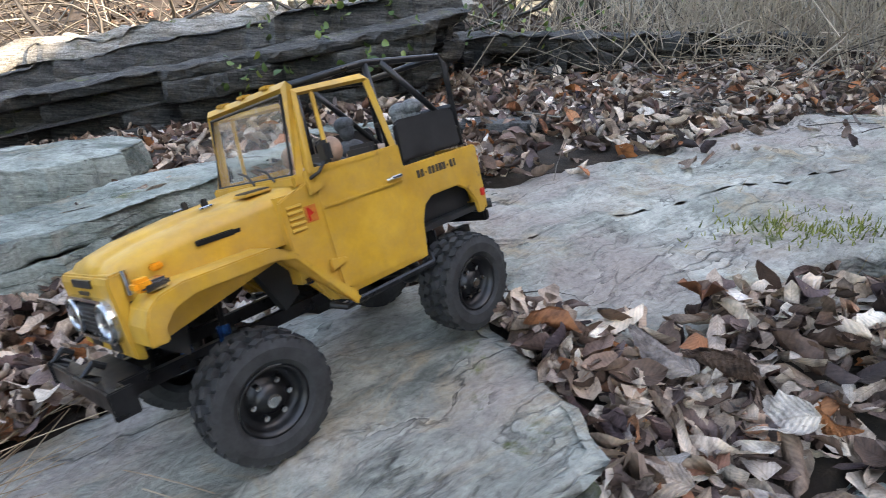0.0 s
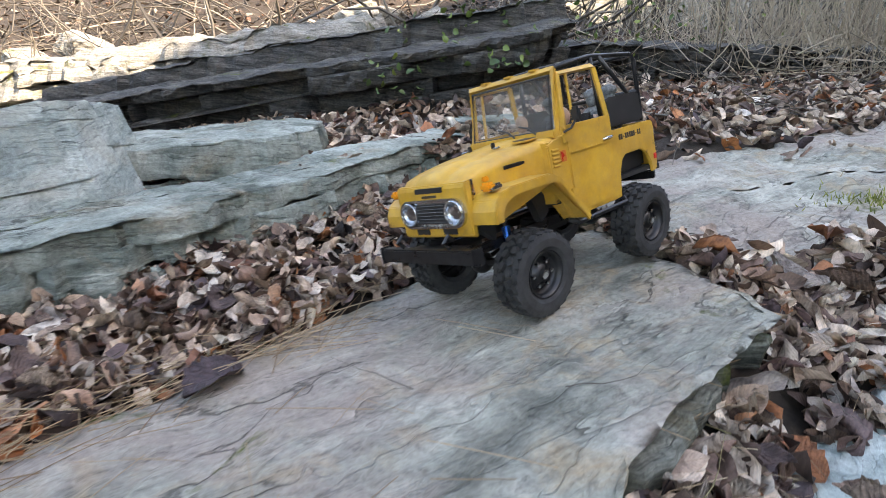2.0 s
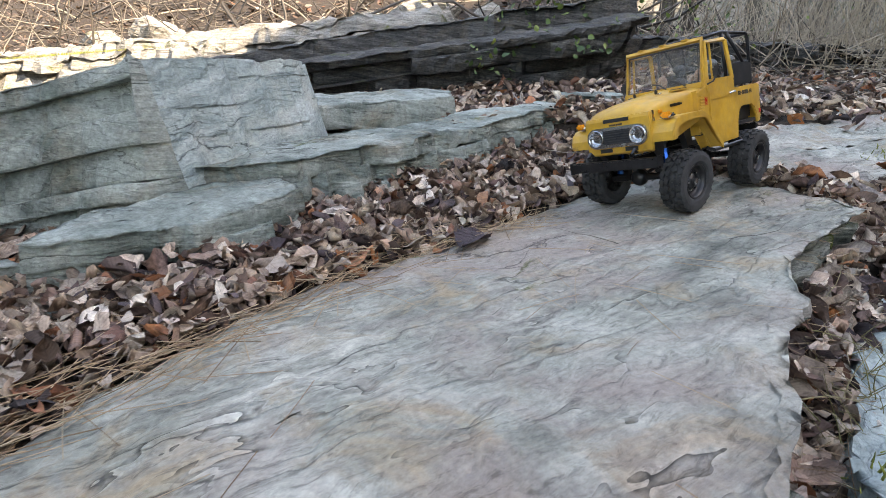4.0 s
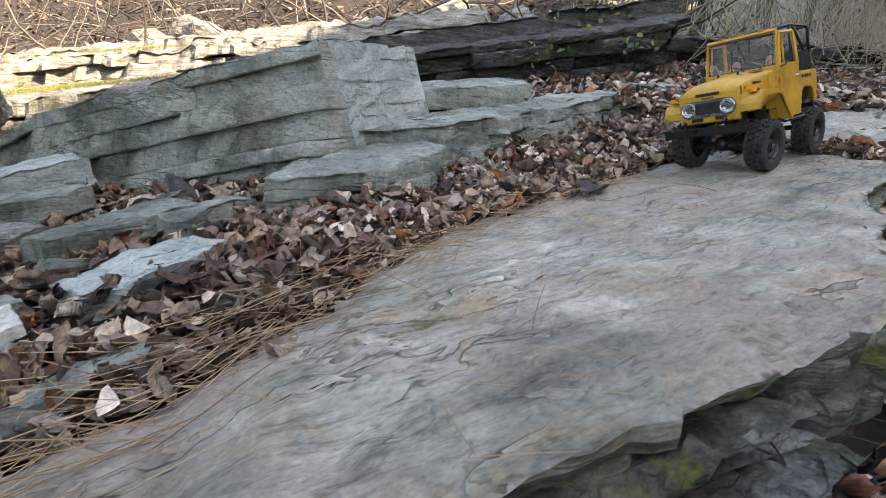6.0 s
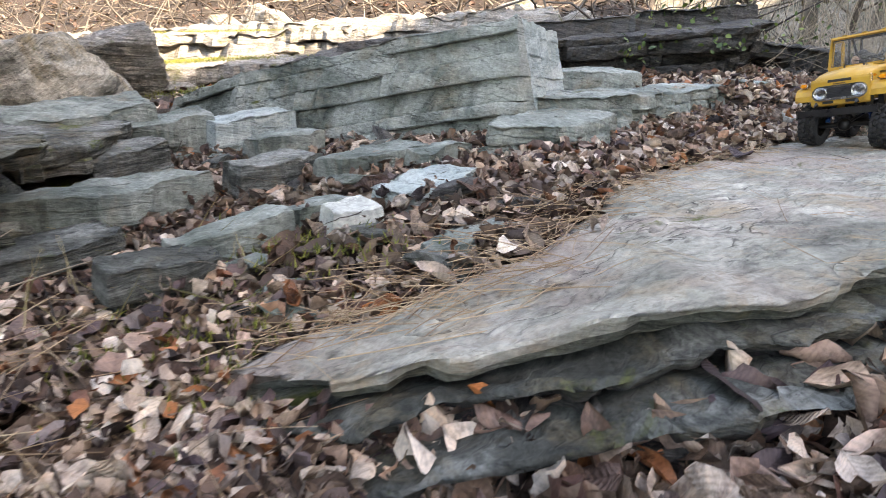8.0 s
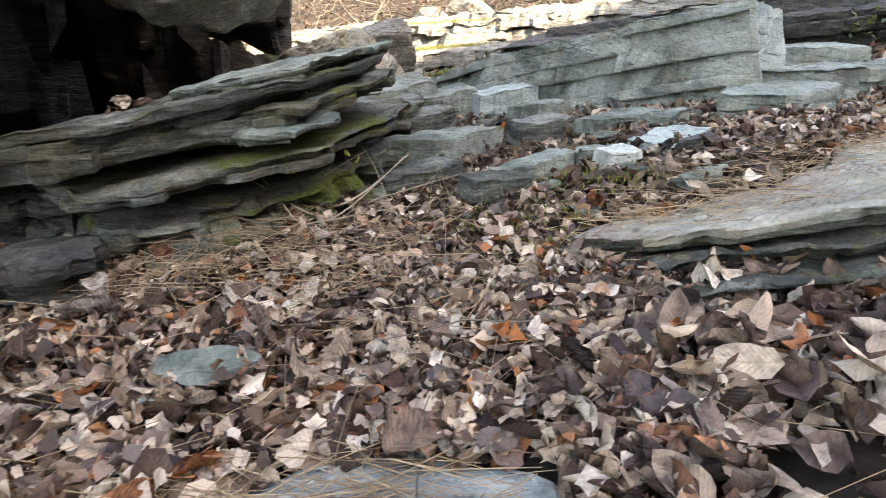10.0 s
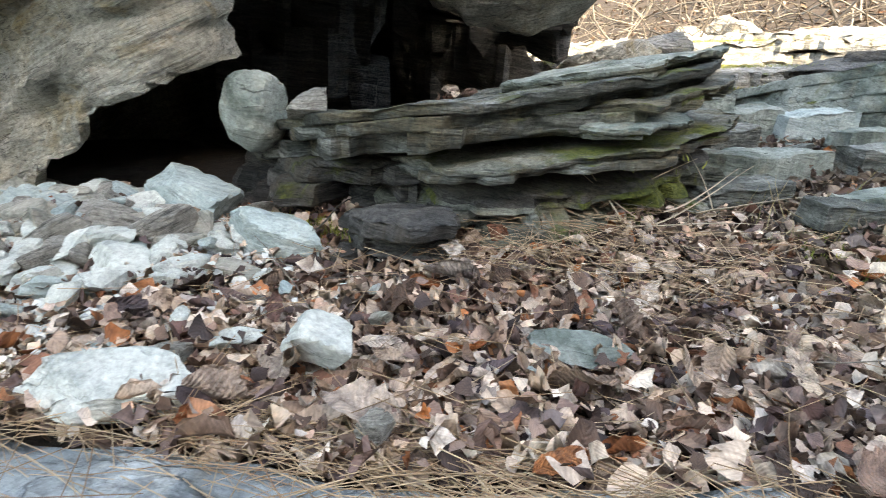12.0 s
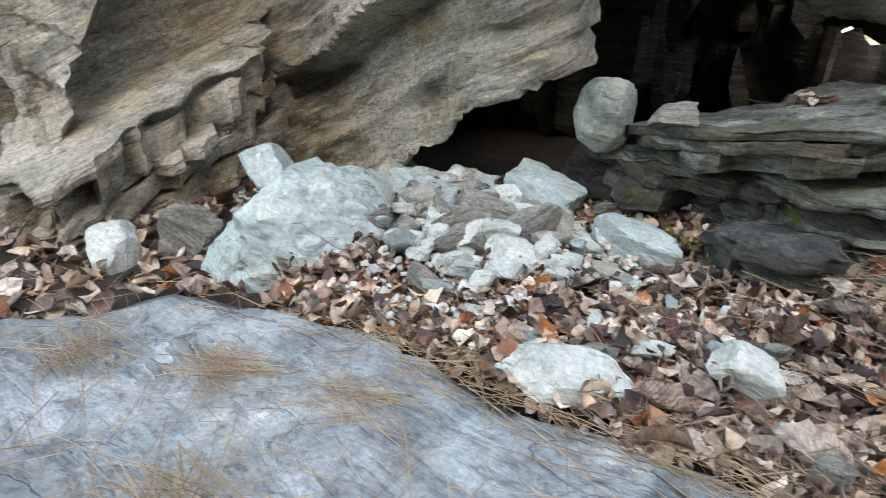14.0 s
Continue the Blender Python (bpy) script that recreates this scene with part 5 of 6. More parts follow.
def part(name, bm, material, parent, label="", bevel=0.0, smooth=False):
    """Links a bmesh as one mesh object under a thing or a part."""
    if bevel:
        bmesh.ops.remove_doubles(bm, verts=bm.verts, dist=1e-6)
        bmesh.ops.bevel(bm, geom=[e for e in bm.edges if len(e.link_faces) == 2 and e.calc_face_angle(0) > 0.5], offset=bevel, segments=2, affect="EDGES", clamp_overlap=True)
    bmesh.ops.recalc_face_normals(bm, faces=bm.faces)
    me = bpy.data.meshes.new(name)
    bm.to_mesh(me)
    bm.free()
    me.materials.append(material)
    if smooth:
        me.polygons.foreach_set("use_smooth", np.ones(len(me.polygons), bool))
    ob = new(name, me)
    ob.parent = parent
    if label:
        ob["label"] = label
    return ob


def box(x0, x1, y0, y1, z0, z1, bm=None):
    bm = bm or bmesh.new()
    r = bmesh.ops.create_cube(bm, size=1)
    for v in r["verts"]:
        v.co = Vector(((x0 + x1) / 2 + v.co.x * (x1 - x0), (y0 + y1) / 2 + v.co.y * (y1 - y0), (z0 + z1) / 2 + v.co.z * (z1 - z0)))
    return bm


def prism(pts, y0, y1, bm=None):
    """A plate cut to an outline of (x, z), from y0 to y1."""
    bm = bm or bmesh.new()
    a = [bm.verts.new((x, y0, z)) for x, z in pts]
    b = [bm.verts.new((x, y1, z)) for x, z in pts]
    bm.faces.new(a), bm.faces.new(b[::-1])
    for i in range(len(pts)):
        j = (i + 1) % len(pts)
        bm.faces.new((a[j], a[i], b[i], b[j]))
    return bm


def tube(path, r, bm=None, seg=8, closed=False):
    bm = bm or bmesh.new()
    path = [Vector(p) for p in path]
    rings = []
    n = len(path)
    for i, p in enumerate(path):
        a, b = path[i - 1] if i or closed else p, path[(i + 1) % n] if i < n - 1 or closed else p
        d = (b - a).normalized()
        u = d.cross(Vector((0.13, 0.27, 1))).normalized()
        w = d.cross(u)
        rings.append([bm.verts.new(p + u * r * math.cos(t) + w * r * math.sin(t)) for t in [2 * math.pi * k / seg for k in range(seg)]])
    for i in range(n if closed else n - 1):
        a, b = rings[i], rings[(i + 1) % n]
        for k in range(seg):
            bm.faces.new((a[k], a[(k + 1) % seg], b[(k + 1) % seg], b[k]))
    if not closed:
        bm.faces.new(rings[0][::-1]), bm.faces.new(rings[-1])
    return bm


def lathe(profile, seg=36, bm=None, axis="y"):
    """Turns a profile of (radius, offset) round the y axis (or x)."""
    bm = bm or bmesh.new()
    rings = []
    for i in range(seg):
        a = 2 * math.pi * i / seg
        ring = []
        for r, o in profile:
            c, s = r * math.cos(a), r * math.sin(a)
            ring.append(bm.verts.new((c, o, s) if axis == "y" else (o, c, s)))
        rings.append(ring)
    for i in range(seg):
        a, b = rings[i], rings[(i + 1) % seg]
        for k in range(len(profile) - 1):
            bm.faces.new((a[k], a[k + 1], b[k + 1], b[k]))
    return bm


def place(bm, m):
    bmesh.ops.transform(bm, matrix=m, verts=bm.verts)
    return bm


ROLL = Matrix.Translation((0, 0, 0.07)) @ Matrix.Rotation(radians(6.5), 4, "X") @ Matrix.Translation((0, 0, -0.07))


def wheel(parent, x, y, z, steer, side, R=0.0565, W=0.046):
    """A chunky mud tyre on a black steel rim; side: +1 when its outer face looks along +y."""
    hub = new("wheel")
    hub.parent = parent
    hub.matrix_basis = ROLL.inverted() @ pose(x, y, z, 0, 0, steer) @ Matrix.Diagonal((1, side, 1, 1))
    h = W / 2
    bm = lathe([(0.03, -h * 0.75), (0.036, -h * 0.98), (0.046, -h), (0.053, -h * 0.88), (R - 0.0065, -h * 0.6), (R - 0.0055, 0), (R - 0.0065, h * 0.6),
                (0.053, h * 0.88), (0.046, h), (0.036, h * 0.98), (0.031, h * 0.8), (0.03, h * 0.4)], 48)
    rng = random.Random(4)
    for i in range(24):                                   # tread lugs
        for row, (c, w) in enumerate(((-0.74, 0.36), (-0.26, 0.3), (0.26, 0.3), (0.74, 0.36))):
            a = 360 * (i + 0.5 * (row % 2) + rng.uniform(-0.06, 0.06)) / 24
            rr = R - (0.0012 if abs(c) < 0.5 else 0.0035)
            lug = box(-0.0046, 0.0046, h * (c - w / 2), h * (c + w / 2), rr - 0.008, rr + 0.0012)
            place(lug, Matrix.Rotation(radians(a), 4, "Y") @ Matrix.Rotation(radians(18 * (1 if c > 0 else -1)), 4, "Z"))
            me = bpy.data.meshes.new("lug")
            lug.to_mesh(me), lug.free()
            bm.from_mesh(me)
            bpy.data.meshes.remove(me)
    tyre = part("tyre", bm, M_RUBBER, hub, "dusty black mud tyre with chunky lugs")
    rim = part("rim", lathe([(0.03, h * 0.78), (0.031, h * 0.86), (0.029, h * 0.86), (0.0275, h * 0.5), (0.024, h * 0.2), (0.02, h * 0.3), (0.013, h * 0.45), (0.012, h * 0.6), (0.0, h * 0.62)], 36), M_STEEL, hub,
               "black steel rim", smooth=True)
    cap = part("hub_cap", lathe([(0.006, h * 0.55), (0.006, h * 0.8), (0.004, h * 0.84), (0, h * 0.84)], 12), M_CHROME, hub, "steel hub cap")
    for k in range(6):
        t = 2 * math.pi * k / 6
        part("wheel_nut", place(lathe([(0.0026, h * 0.3), (0.0026, h * 0.62), (0.0, h * 0.64)], 6), Matrix.Translation((0.0165 * math.cos(t), 0, 0.0165 * math.sin(t)))), M_CHROME, hub)
    return hub


def toy_figure(label, m, top, legs=True, arm=0.4, helmet=None):
    """A small plain action figure, seated: one mesh."""
    bm = bmesh.new()

    def blob(c, r, k):
        q = bmesh.ops.create_uvsphere(bm, u_segments=12, v_segments=8, radius=1)
        for v in q["verts"]:
            v.co = Vector((c[0] + v.co.x * r[0], c[1] + v.co.y * r[1], c[2] + v.co.z * r[2]))
            for f in v.link_faces:
                f.material_index, f.smooth = k, True
    blob((0, 0, 0.028), (0.013, 0.02, 0.03), 0)
    blob((0, 0, 0.05), (0.013, 0.022, 0.014), 0)
    blob((0.002, 0, 0.075), (0.011, 0.0095, 0.0135), 1 if helmet is None else 0)
    if helmet:
        blob((0, 0, 0.082), (0.0135, 0.0125, 0.0095), 0)
    for s in (-1, 1):
        blob((0.012, s * 0.024, 0.04), (0.02, 0.0065, 0.0075), 0)
        blob((0.034, s * (0.024 - arm * 0.02), 0.04 + arm * 0.012), (0.014, 0.0055, 0.006), 1)
        if legs:
            blob((0.026, s * 0.01, 0.004), (0.028, 0.008, 0.009), 0)
    me = bpy.data.meshes.new("toy_figure")
    bm.to_mesh(me)
    bm.free()
    me.materials.append(top), me.materials.append(M_SKIN)
    ob = new("toy_figure", me)
    ob.matrix_world = m
    return tagged(ob, label, "toy figure", group="figures in the truck")


def truck(m):
    t = new("toy_truck")
    t.matrix_world = m
    tagged(t, "weathered yellow open-top model off-road truck on the slab", "toy truck")
    BW = 0.083
    side = [(0.068, 0.15), (0.068, 0.196), (0.036, 0.206), (0.034, 0.216), (-0.083, 0.216), (-0.083, 0.193), (-0.196, 0.193), (-0.2, 0.188), (-0.199, 0.125), (-0.192, 0.114), (-0.182, 0.114),
            (-0.18, 0.13), (-0.17, 0.146), (-0.155, 0.154), (-0.113, 0.154), (-0.1, 0.147), (-0.092, 0.13), (-0.086, 0.094), (0.038, 0.094), (0.046, 0.1)]
    for s in (1, -1):
        part("body_side", prism(side, s * BW, s * (BW - 0.005)), M_YELLOW, t, bevel=0.0012)
        # door, proud of the side, with its window frame
        door = part("door", prism([(0.029, 0.105), (0.029, 0.214), (-0.077, 0.214), (-0.077, 0.105), (-0.07, 0.099), (0.021, 0.099)], s * (BW - 0.004), s * (BW + 0.0022)), M_YELLOW, t, bevel=0.0014)
        yw = s * (BW - 0.001)
        part("window_frame", tube([(0.028, yw, 0.212), (0.019, yw - s * 0.004, 0.284), (-0.06, yw - s * 0.004, 0.287), (-0.066, yw - s * 0.004, 0.284), (-0.077, yw, 0.212)], 0.0042, None, 4), M_YELLOW, door, bevel=0.0)
        part("window_sill", box(-0.078, 0.03, yw - s * 0.004, yw + s * 0.004, 0.211, 0.2165), M_YELLOW, door, bevel=0.001)
        part("quarter_bar", tube([(0.004, yw, 0.214), (0.0, yw - s * 0.004, 0.285)], 0.0022, None, 6), M_YELLOW, door)
        part("trim_line", box(-0.074, 0.026, s * (BW + 0.002), s * (BW + 0.0042), 0.1785, 0.1815), M_YELLOW, door, bevel=0.0008)
        part("handle", tube([(-0.056, s * (BW + 0.0022), 0.185), (-0.058, s * (BW + 0.007), 0.186), (-0.07, s * (BW + 0.007), 0.186), (-0.072, s * (BW + 0.0022), 0.185)], 0.0018), M_CHROME, door, "chrome door handle")
        for hz_ in (0.2, 0.128):
            part("hinge", prism([(0.037, hz_ - 0.006), (0.037, hz_ + 0.006), (0.018, hz_ + 0.002), (0.018, hz_ - 0.002)], s * (BW + 0.0015), s * (BW + 0.0048)), M_YELLOW, door, bevel=0.0008)
        mir = part("mirror", box(0.012, 0.02, s * (BW + 0.006), s * (BW + 0.021), 0.218, 0.238), M_TRIM, t, "black wing mirror", bevel=0.003)
        part("mirror_arm", tube([(0.03, s * BW, 0.208), (0.026, s * (BW + 0.01), 0.212), (0.017, s * (BW + 0.013), 0.222)], 0.0016), M_TRIM, mir)
        # front wing: flat top, rolled front, long sloping tail
        top = [(0.206, 0.128), (0.2055, 0.143), (0.2, 0.155), (0.19, 0.162), (0.172, 0.1655), (0.098, 0.1655), (0.086, 0.16), (0.032, 0.092)]
        inn = [(0.028, 0.0945), (0.08, 0.156), (0.094, 0.1615), (0.172, 0.1615), (0.188, 0.158), (0.1965, 0.151), (0.2015, 0.141), (0.2025, 0.128)]
        wing = part("wing", prism(top + inn, s * 0.062, s * 0.1035), M_YELLOW, t, bevel=0.0012)
        lip_in = [(0.03, 0.1), (0.078, 0.149), (0.095, 0.153), (0.165, 0.153), (0.182, 0.148), (0.191, 0.139), (0.193, 0.128)]
        part("wing_lip", prism(top + lip_in, s * 0.1005, s * 0.1045), M_YELLOW, wing, bevel=0.0012)
        part("indicator_base", box(0.176, 0.196, s * 0.076, s * 0.096, 0.1645, 0.1725), M_CHROME, wing, "chrome lamp base", bevel=0.0025)
        part("indicator", box(0.186, 0.2, s * 0.079, s * 0.095, 0.1655, 0.1755), M_AMBER, wing, "amber indicator lens", bevel=0.003)
        part("inner_wing", prism([(0.062, 0.11), (0.068, 0.163), (0.19, 0.163), (0.195, 0.12), (0.17, 0.1), (0.16, 0.148), (0.1, 0.148), (0.08, 0.1)], s * 0.05, s * 0.062), M_TRIM, t)
        # louvres, sticker, marking, hood-side badge
        for k in range(5):
            part("louvre", tube([(0.048, s * (BW + 0.0006), 0.168 + k * 0.0052), (0.063, s * (BW + 0.0006), 0.168 + k * 0.0052)], 0.0017, None, 6), M_YELLOW, t)
        part("sticker", box(0.0335, 0.0455, s * (BW + 0.0002), s * (BW + 0.0009), 0.171, 0.186), M_STICKER, t, "orange sticker on the cowl side")
        part("sticker_mark", prism([(0.0415, 0.1725), (0.0435, 0.1725), (0.0435, 0.1845), (0.0415, 0.1845), (0.037, 0.1785), (0.0415, 0.177)], s * (BW + 0.0009), s * (BW + 0.0014)), M_RED, t)
        for k, w in enumerate((3.6, 3.6, 1.6, 3.8, 3.4, 3.2, 4.6, 3.8, 1.6, 3.2, 2.4)):
            x = -0.1 - k * 0.0058
            part("marking_bar", box(x - w * 0.00055, x + w * 0.00055, s * (BW + 0.0002), s * (BW + 0.0007), 0.1765 if w > 2 else 0.179, 0.1845 if w > 2 else 0.181), M_INK, t, "faded stencilled marking")
        part("tail_light", box(-0.2035, -0.1985, s * 0.07, s * 0.081, 0.172, 0.18), M_RED, t, "red tail light", bevel=0.0015)
        part("tail_marker", box(-0.1975, -0.19, s * (BW - 0.001), s * (BW + 0.0016), 0.132, 0.141), M_RED, t, "red side reflector", bevel=0.001)
        part("rock_rail", tube([(0.046, s * 0.08, 0.093), (0.036, s * 0.089, 0.087), (-0.084, s * 0.089, 0.087), (-0.092, s * 0.08, 0.093)], 0.0036), M_STEEL, t, "black tubular rock rail")
        # black canvas panel at the bed
        part("bed_panel", prism([(-0.088, 0.196), (-0.183, 0.196), (-0.186, 0.2), (-0.184, 0.236), (-0.18, 0.24), (-0.096, 0.24), (-0.09, 0.236)], s * 0.07, s * 0.076), M_TRIM, t, "black side panel of the bed", bevel=0.0025)
    # floor, firewall, tailgate
    part("floor_pan", box(-0.195, 0.062, -BW + 0.004, BW - 0.004, 0.118, 0.124), M_TRIM, t)
    part("firewall", box(0.056, 0.066, -BW + 0.004, BW - 0.004, 0.12, 0.2), M_YELLOW, t)
    part("tailgate", box(-0.2005, -0.196, -BW + 0.002, BW - 0.002, 0.116, 0.192), M_YELLOW, t, bevel=0.001)
    # cowl and hood
    bm = bmesh.new()
    rows = []
    for x, w, z in ((0.03, 0.081, 0.207), (0.048, 0.079, 0.2075), (0.07, 0.07, 0.206), (0.125, 0.0665, 0.2015), (0.175, 0.0635, 0.1945), (0.196, 0.062, 0.189), (0.2045, 0.06, 0.181), (0.2065, 0.058, 0.172)):
        rows.append([bm.verts.new((x, yy * w, zz)) for yy, zz in ((-1, 0.158), (-1, z - 0.014), (-0.975, z - 0.007), (-0.9, z - 0.002), (-0.55, z), (-0.42, z + 0.0012), (-0.4, z + 0.003), (0, z + 0.0042),
                                                                   (0.4, z + 0.003), (0.42, z + 0.0012), (0.55, z), (0.9, z - 0.002), (0.975, z - 0.007), (1, z - 0.014), (1, 0.158))])
    for a, b in zip(rows, rows[1:]):
        for i in range(len(a) - 1):
            bm.faces.new((a[i], b[i], b[i + 1], a[i + 1]))
    bm.faces.new(rows[-1]), bm.faces.new(rows[0][::-1])
    hood = part("hood", bm, M_YELLOW, t, smooth=True)
    for s in (1, -1):
        catch = part("hood_catch", box(0.1, 0.106, s * 0.022 - 0.002, s * 0.022 + 0.002, 0.206, 0.214), M_TRIM, hood, "black hood catch", bevel=0.001)
        part("catch_strap", tube([(0.1, s * 0.03, 0.207), (0.112, s * 0.03, 0.2065)], 0.0014), M_CHROME, hood)
        part("side_catch", tube([(0.196, s * 0.064, 0.182), (0.196, s * 0.065, 0.163)], 0.0024, None, 6), M_CHROME, hood, "chrome hood latch")
        part("side_badge", box(0.1, 0.14, s * 0.0665, s * 0.0685, 0.181, 0.186), M_STEEL, hood, "dark side badge plate", bevel=0.0008)
        part("side_marker", box(0.168, 0.178, s * 0.063, s * 0.068, 0.174, 0.18), M_AMBER, hood, "amber side marker", bevel=0.0015)
    vent = part("hood_vent", box(0.056, 0.083, 0.036, 0.06, 0.2065, 0.209), M_YELLOW, hood, bevel=0.0008)
    for k in range(7):
        part("vent_slat", tube([(0.058 + k * 0.0037, 0.038, 0.2095), (0.058 + k * 0.0037, 0.058, 0.2093)], 0.0011, None, 6), M_INK, vent)
    # nose
    nose = part("nose", prism([(0.2, 0.112), (0.2085, 0.116), (0.2095, 0.175), (0.2075, 0.181), (0.198, 0.182)], -0.0655, 0.0655), M_YELLOW, t, bevel=0.0015)
    part("nose_slot", box(0.2085, 0.2105, -0.026, 0.026, 0.1715, 0.178), M_TRIM, nose, "black air slot")
    for k in range(6):
        part("badge_bar", box(0.209, 0.2112, -0.0135 + k * 0.0046, -0.0105 + k * 0.0046, 0.1655, 0.1685), M_INK, nose)
    bez = bmesh.new()
    n_c = 10
    ring_o, ring_i = [], []
    for q, (cx, a0) in enumerate(((0.043, -90), (-0.043, 90))):
        for k in range(n_c + 1):
            a = radians(a0 + 180 * k / n_c)
            ring_o.append((cx + 0.0185 * math.cos(a), 0.1455 + 0.0185 * math.sin(a)))
            ring_i.append((cx * 0.985 + 0.0155 * math.cos(a), 0.1455 + 0.0155 * math.sin(a)))
    vo = [[bez.verts.new((x, y, z)) for y, z in r] for r, x in ((ring_o, 0.208), (ring_o, 0.2135), (ring_i, 0.2135), (ring_i, 0.2095))]
    for a, b in zip(vo, vo[1:]):
        for i in range(len(a)):
            j = (i + 1) % len(a)
            bez.faces.new((a[i], a[j], b[j], b[i]))
    bez.faces.new(vo[-1])
    bezel = part("grille_bezel", bez, M_CHROME, nose, "dull silver grille surround")
    part("grille_mesh", box(0.2095, 0.2125, -0.0275, 0.0275, 0.133, 0.158), M_TRIM, nose, "black grille mesh")
    for k in range(6):
        tube([(0.213, -0.027, 0.135 + k * 0.0042), (0.213, 0.027, 0.135 + k * 0.0042)], 0.0006, bez_b := bmesh.new(), 4)
        part("grille_bar", bez_b, M_STEEL, nose)
    for s in (1, -1):
        lamp = part("headlight", place(lathe([(0.0152, 0), (0.016, 0.004), (0.0145, 0.0055), (0.0135, 0.003), (0.006, -0.002), (0, -0.003)], 28, None, "x"), Matrix.Translation((0.2105, s * 0.0425, 0.1455))), M_CHROME, nose, "round headlight", smooth=True)
        part("headlight_lens", place(lathe([(0.0138, 0.0032), (0.0125, 0.0052), (0.008, 0.0068), (0, 0.0074)], 28, None, "x"), Matrix.Translation((0.2105, s * 0.0425, 0.1455))), M_LENS, lamp, "clear lens", smooth=True)
        part("lower_slot", box(0.2075, 0.2098, s * 0.026 - 0.0125, s * 0.026 + 0.0125, 0.1185, 0.1255), M_TRIM, nose, "black lower slot")
        # frame rails and tow hooks
        part("frame_rail", box(-0.205, 0.222, s * 0.031, s * 0.039, 0.083, 0.095), M_STEEL, t)
        part("tow_hook", tube([(0.232, s * 0.045, 0.108), (0.24, s * 0.045, 0.116), (0.232, s * 0.045, 0.122), (0.225, s * 0.045, 0.116)], 0.003), M_STEEL, t, "black tow hook")
        for xa in (0.132, -0.132):
            shock = part("shock", tube([(xa + 0.006, s * 0.05, 0.068), (xa, s * 0.045, 0.108)], 0.0058), M_BLUEMETAL if xa > 0 else M_STEEL, t, "anodised shock absorber")
            part("shock_shaft", tube([(xa, s * 0.045, 0.108), (xa - 0.005, s * 0.042, 0.15)], 0.0032), M_STEEL, shock)
    bump_ = part("bumper", box(0.224, 0.238, -0.088, 0.088, 0.088, 0.106), M_STEEL, t, "black steel front bumper", bevel=0.0018)
    part("bumper_bracket", box(0.2, 0.226, -0.05, 0.05, 0.09, 0.102), M_STEEL, bump_, bevel=0.001)
    for s in (1, -1):
        part("bumper_end", prism([(0.222, 0.086), (0.24, 0.086), (0.24, 0.108), (0.222, 0.108)], s * 0.086, s * 0.0895), M_STEEL, bump_, bevel=0.001)
    part("rear_bumper", box(-0.213, -0.204, -0.07, 0.07, 0.098, 0.112), M_STEEL, t, "black rear bumper", bevel=0.002)
    part("tow_ball", tube([(-0.205, 0.066, 0.118), (-0.215, 0.074, 0.118)], 0.006), M_TRIM, t)
    # axles, gearbox, drive shafts
    for xa in (0.132, -0.132):
        ax = part("axle", tube([(xa, -0.07, 0.0585), (xa, 0.07, 0.0585)], 0.0065), M_STEEL, t)
        ball = bmesh.new()
        bmesh.ops.create_uvsphere(ball, u_segments=14, v_segments=10, radius=0.0165)
        part("diff_housing", place(ball, Matrix.Translation((xa, -0.012, 0.0585)) @ Matrix.Diagonal((0.95, 1, 1, 1))), M_STEEL, ax, smooth=True)
    part("gearbox", box(-0.03, 0.03, -0.025, 0.025, 0.07, 0.095), M_TRIM, t, bevel=0.004)
    part("drive_shaft", tube([(0.12, -0.012, 0.06), (0.03, 0, 0.08)], 0.0035), M_STEEL, t)
    part("drive_shaft", tube([(-0.12, -0.012, 0.06), (-0.03, 0, 0.08)], 0.0035), M_STEEL, t)
    # windscreen
    zb, zt, xb, xt = 0.2075, 0.29, 0.037, 0.023
    ws = part("windscreen_frame", tube([(xb, -0.078, zb), (xb, 0.078, zb), (xt, 0.0765, zt), (xt, -0.0765, zt)], 0.0055, None, 4, True), M_YELLOW, t)
    part("cowl_strip", box(0.028, 0.046, -0.08, 0.08, 0.204, 0.2145), M_YELLOW, ws, bevel=0.002)
    part("screen_seal", tube([(xb + 0.0035, -0.0725, zb + 0.007), (xb + 0.0035, 0.0725, zb + 0.007), (xt + 0.0045, 0.071, zt - 0.006), (xt + 0.0045, -0.071, zt - 0.006)], 0.0018, None, 6, True), M_TRIM, ws, "black rubber seal")
    bm = bmesh.new()
    q = [bm.verts.new(p) for p in ((xb + 0.001, -0.074, zb + 0.004), (xb + 0.001, 0.074, zb + 0.004), (xt + 0.002, 0.0725, zt - 0.004), (xt + 0.002, -0.0725, zt - 0.004))]
    f = bm.faces.new(q)
    e = bmesh.ops.extrude_face_region(bm, geom=[f])
    for v in [v for v in e["geom"] if isinstance(v, bmesh.types.BMVert)]:
        v.co.x -= 0.0012
    pane = part("windscreen", bm, M_GLASS, ws, "dusty clear windscreen")
    pane.visible_shadow = False
    for y0 in (0.012, 0.05):
        part("wiper", tube([(0.046, y0, 0.212), (0.044, y0 - 0.014, 0.222), (0.043, y0 - 0.03, 0.226)], 0.0013, None, 6), M_TRIM, ws, "black wiper")
    for k in (-0.045, 0, 0.045):
        part("screen_clip", box(0.016, 0.028, k - 0.006, k + 0.006, 0.2935, 0.297), M_YELLOW, ws, bevel=0.001)
    # roll cage
    c = []
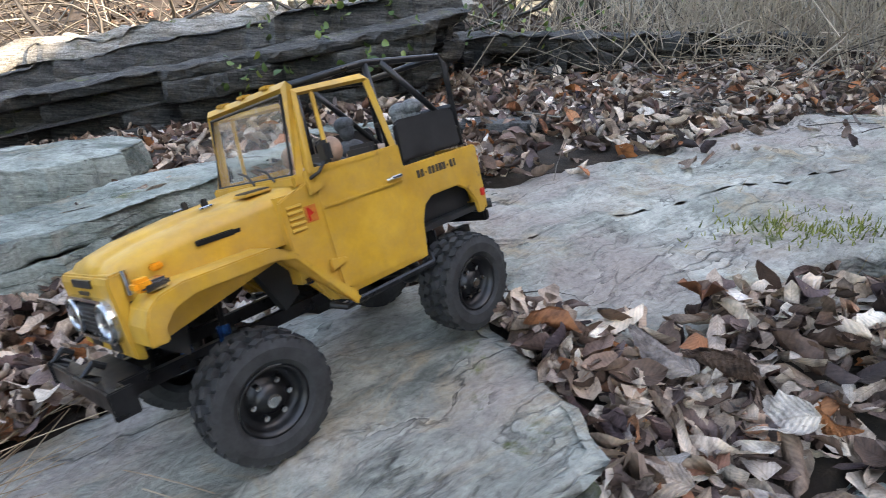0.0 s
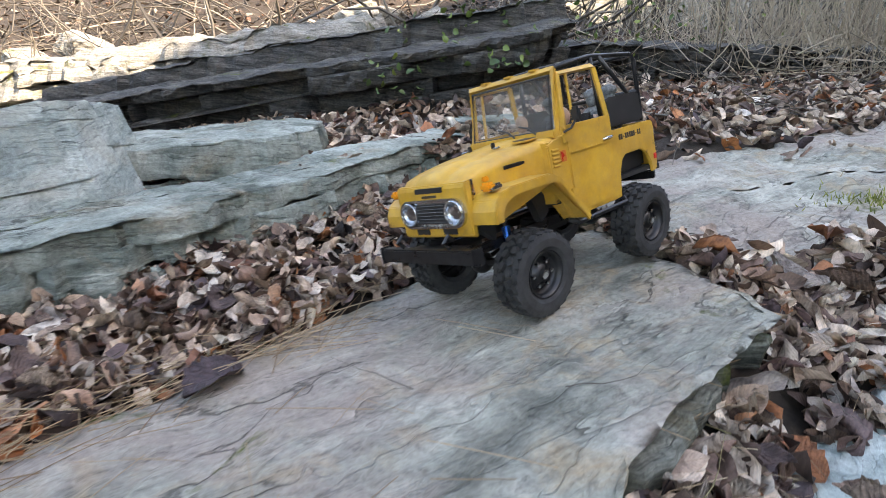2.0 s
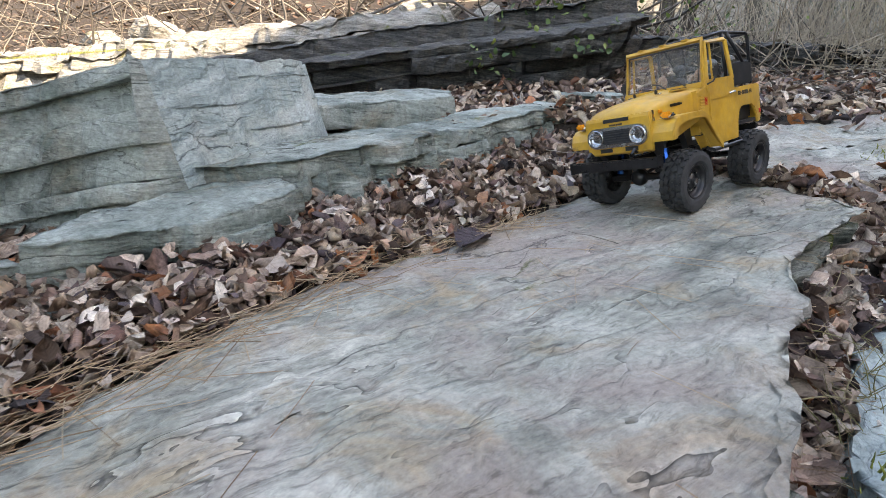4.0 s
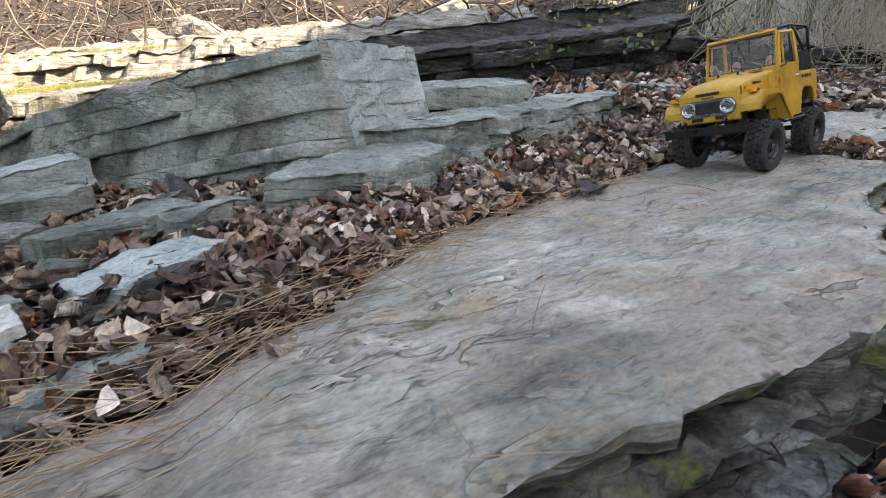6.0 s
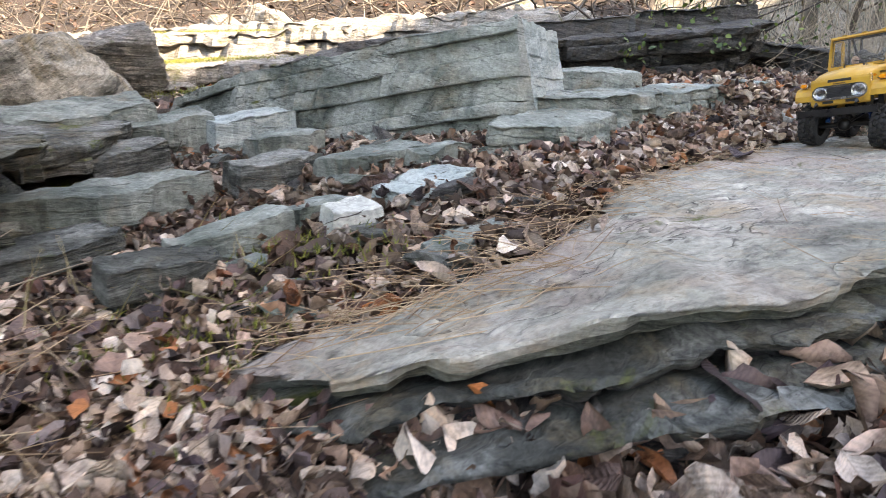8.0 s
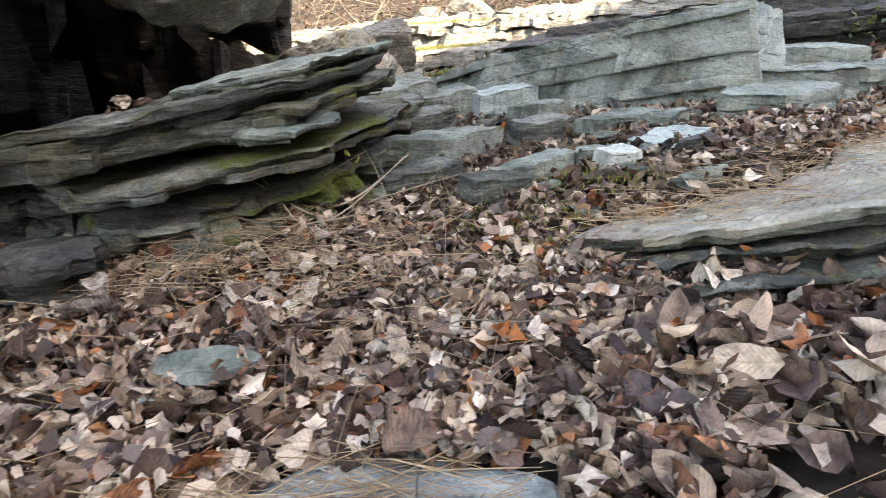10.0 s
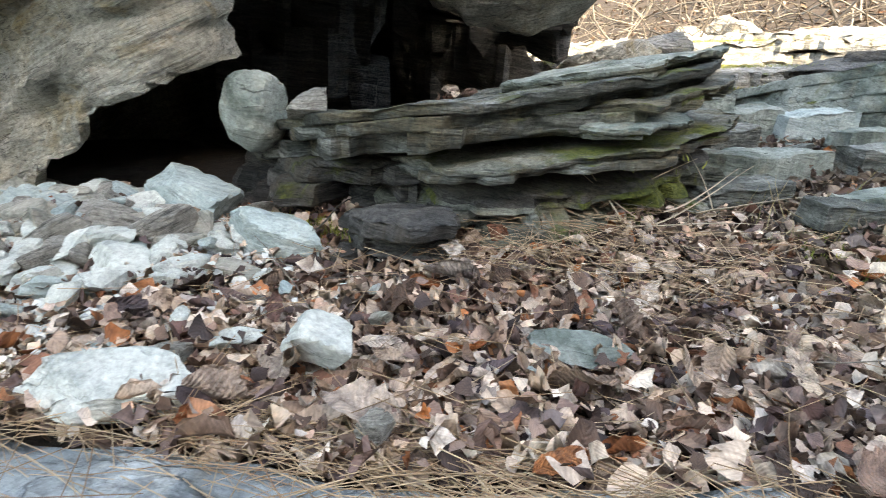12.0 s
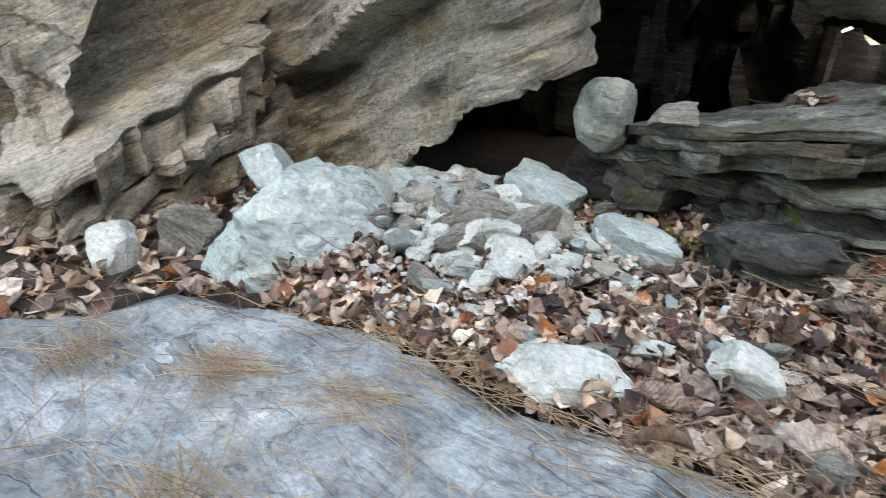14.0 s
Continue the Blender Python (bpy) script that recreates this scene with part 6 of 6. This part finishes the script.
    for s in (1, -1):
        c += [[(0.014, s * 0.062, 0.292), (-0.078, s * 0.066, 0.302), (-0.186, s * 0.068, 0.297), (-0.193, s * 0.069, 0.288), (-0.19, s * 0.07, 0.195)], [(-0.08, s * 0.066, 0.302), (-0.082, s * 0.07, 0.196)],
              [(-0.02, s * 0.064, 0.2955), (-0.078, s * 0.012, 0.303)], [(-0.1, s * 0.067, 0.301), (-0.187, s * 0.07, 0.215)]]
    c += [[(-0.078, -0.066, 0.302), (-0.078, 0.066, 0.302)], [(-0.186, -0.068, 0.297), (-0.186, 0.068, 0.297)], [(0.014, -0.062, 0.292), (0.014, 0.062, 0.292)], [(-0.19, -0.07, 0.24), (-0.19, 0.07, 0.24)]]
    cage = new("roll_cage")
    cage.parent = t
    for p in c:
        part("cage_tube", tube(p, 0.0036, None, 8), M_STEEL, cage, smooth=True)
    # seats, wheel, dash
    for s in (1, -1):
        part("seat", box(-0.055, -0.01, s * 0.04 - 0.025, s * 0.04 + 0.025, 0.124, 0.152), M_TRIM, t, "black seat", bevel=0.006)
        part("seat_back", prism([(-0.052, 0.145), (-0.066, 0.225), (-0.076, 0.225), (-0.066, 0.14)], s * 0.04 - 0.024, s * 0.04 + 0.024), M_TRIM, t, "black seat back", bevel=0.004)
        part("bed_bench", box(-0.19, -0.09, s * 0.055 - 0.012, s * 0.055 + 0.012, 0.124, 0.165), M_TRIM, t, "black bench in the bed", bevel=0.004)
    part("dashboard", box(0.018, 0.034, -0.078, 0.078, 0.178, 0.205), M_TRIM, t, bevel=0.004)
    part("steering_wheel", place(tube([(0, 0.021 * math.cos(a), 0.021 * math.sin(a)) for a in [2 * math.pi * k / 20 for k in range(20)]], 0.002, None, 6, True), pose(0.004, 0.04, 0.2, 0, -35, 0)), M_TRIM, t, "black steering wheel")
    for x, s, st in ((0.132, 1, -4), (0.132, -1, -4), (-0.132, 1, 0), (-0.132, -1, 0)):
        wheel(t, x, s * 0.082, 0.0565, st, s)
    for lab, p, top, turn, hel in (("dark-clothed toy figure at the wheel", (-0.035, 0.04, 0.152), M_CLOTH, 0, None), ("bare-armed toy figure in the passenger seat", (-0.035, -0.038, 0.152), M_SKIN, 0, None),
                                   ("helmeted camouflage toy figure sitting in the bed", (-0.15, 0.045, 0.168), M_CAMO, -70, 1), ("dark helmeted toy figure sitting in the bed", (-0.12, -0.045, 0.168), M_CLOTH, 80, 1),
                                   ("grey helmeted toy figure at the back of the bed", (-0.172, 0.0, 0.168), M_CAMO, 0, 1)):
        toy_figure(lab, m @ pose(*p, 0, 0, turn), top, helmet=hel)
    return t


up = Vector((-0.137, 0.057, 1)).normalized()
fwd = Vector((-0.655, -0.755, 0))
fwd = (fwd - up * fwd.dot(up)).normalized()
lft = up.cross(fwd)
TX, TY = -0.128, 0.54
truck(Matrix.Translation((TX, TY, slab_z(TX, TY) + 0.002)) @ Matrix((fwd, lft, up)).transposed().to_4x4() @ Matrix.Diagonal((0.97, 0.97, 0.97, 1)) @ ROLL)
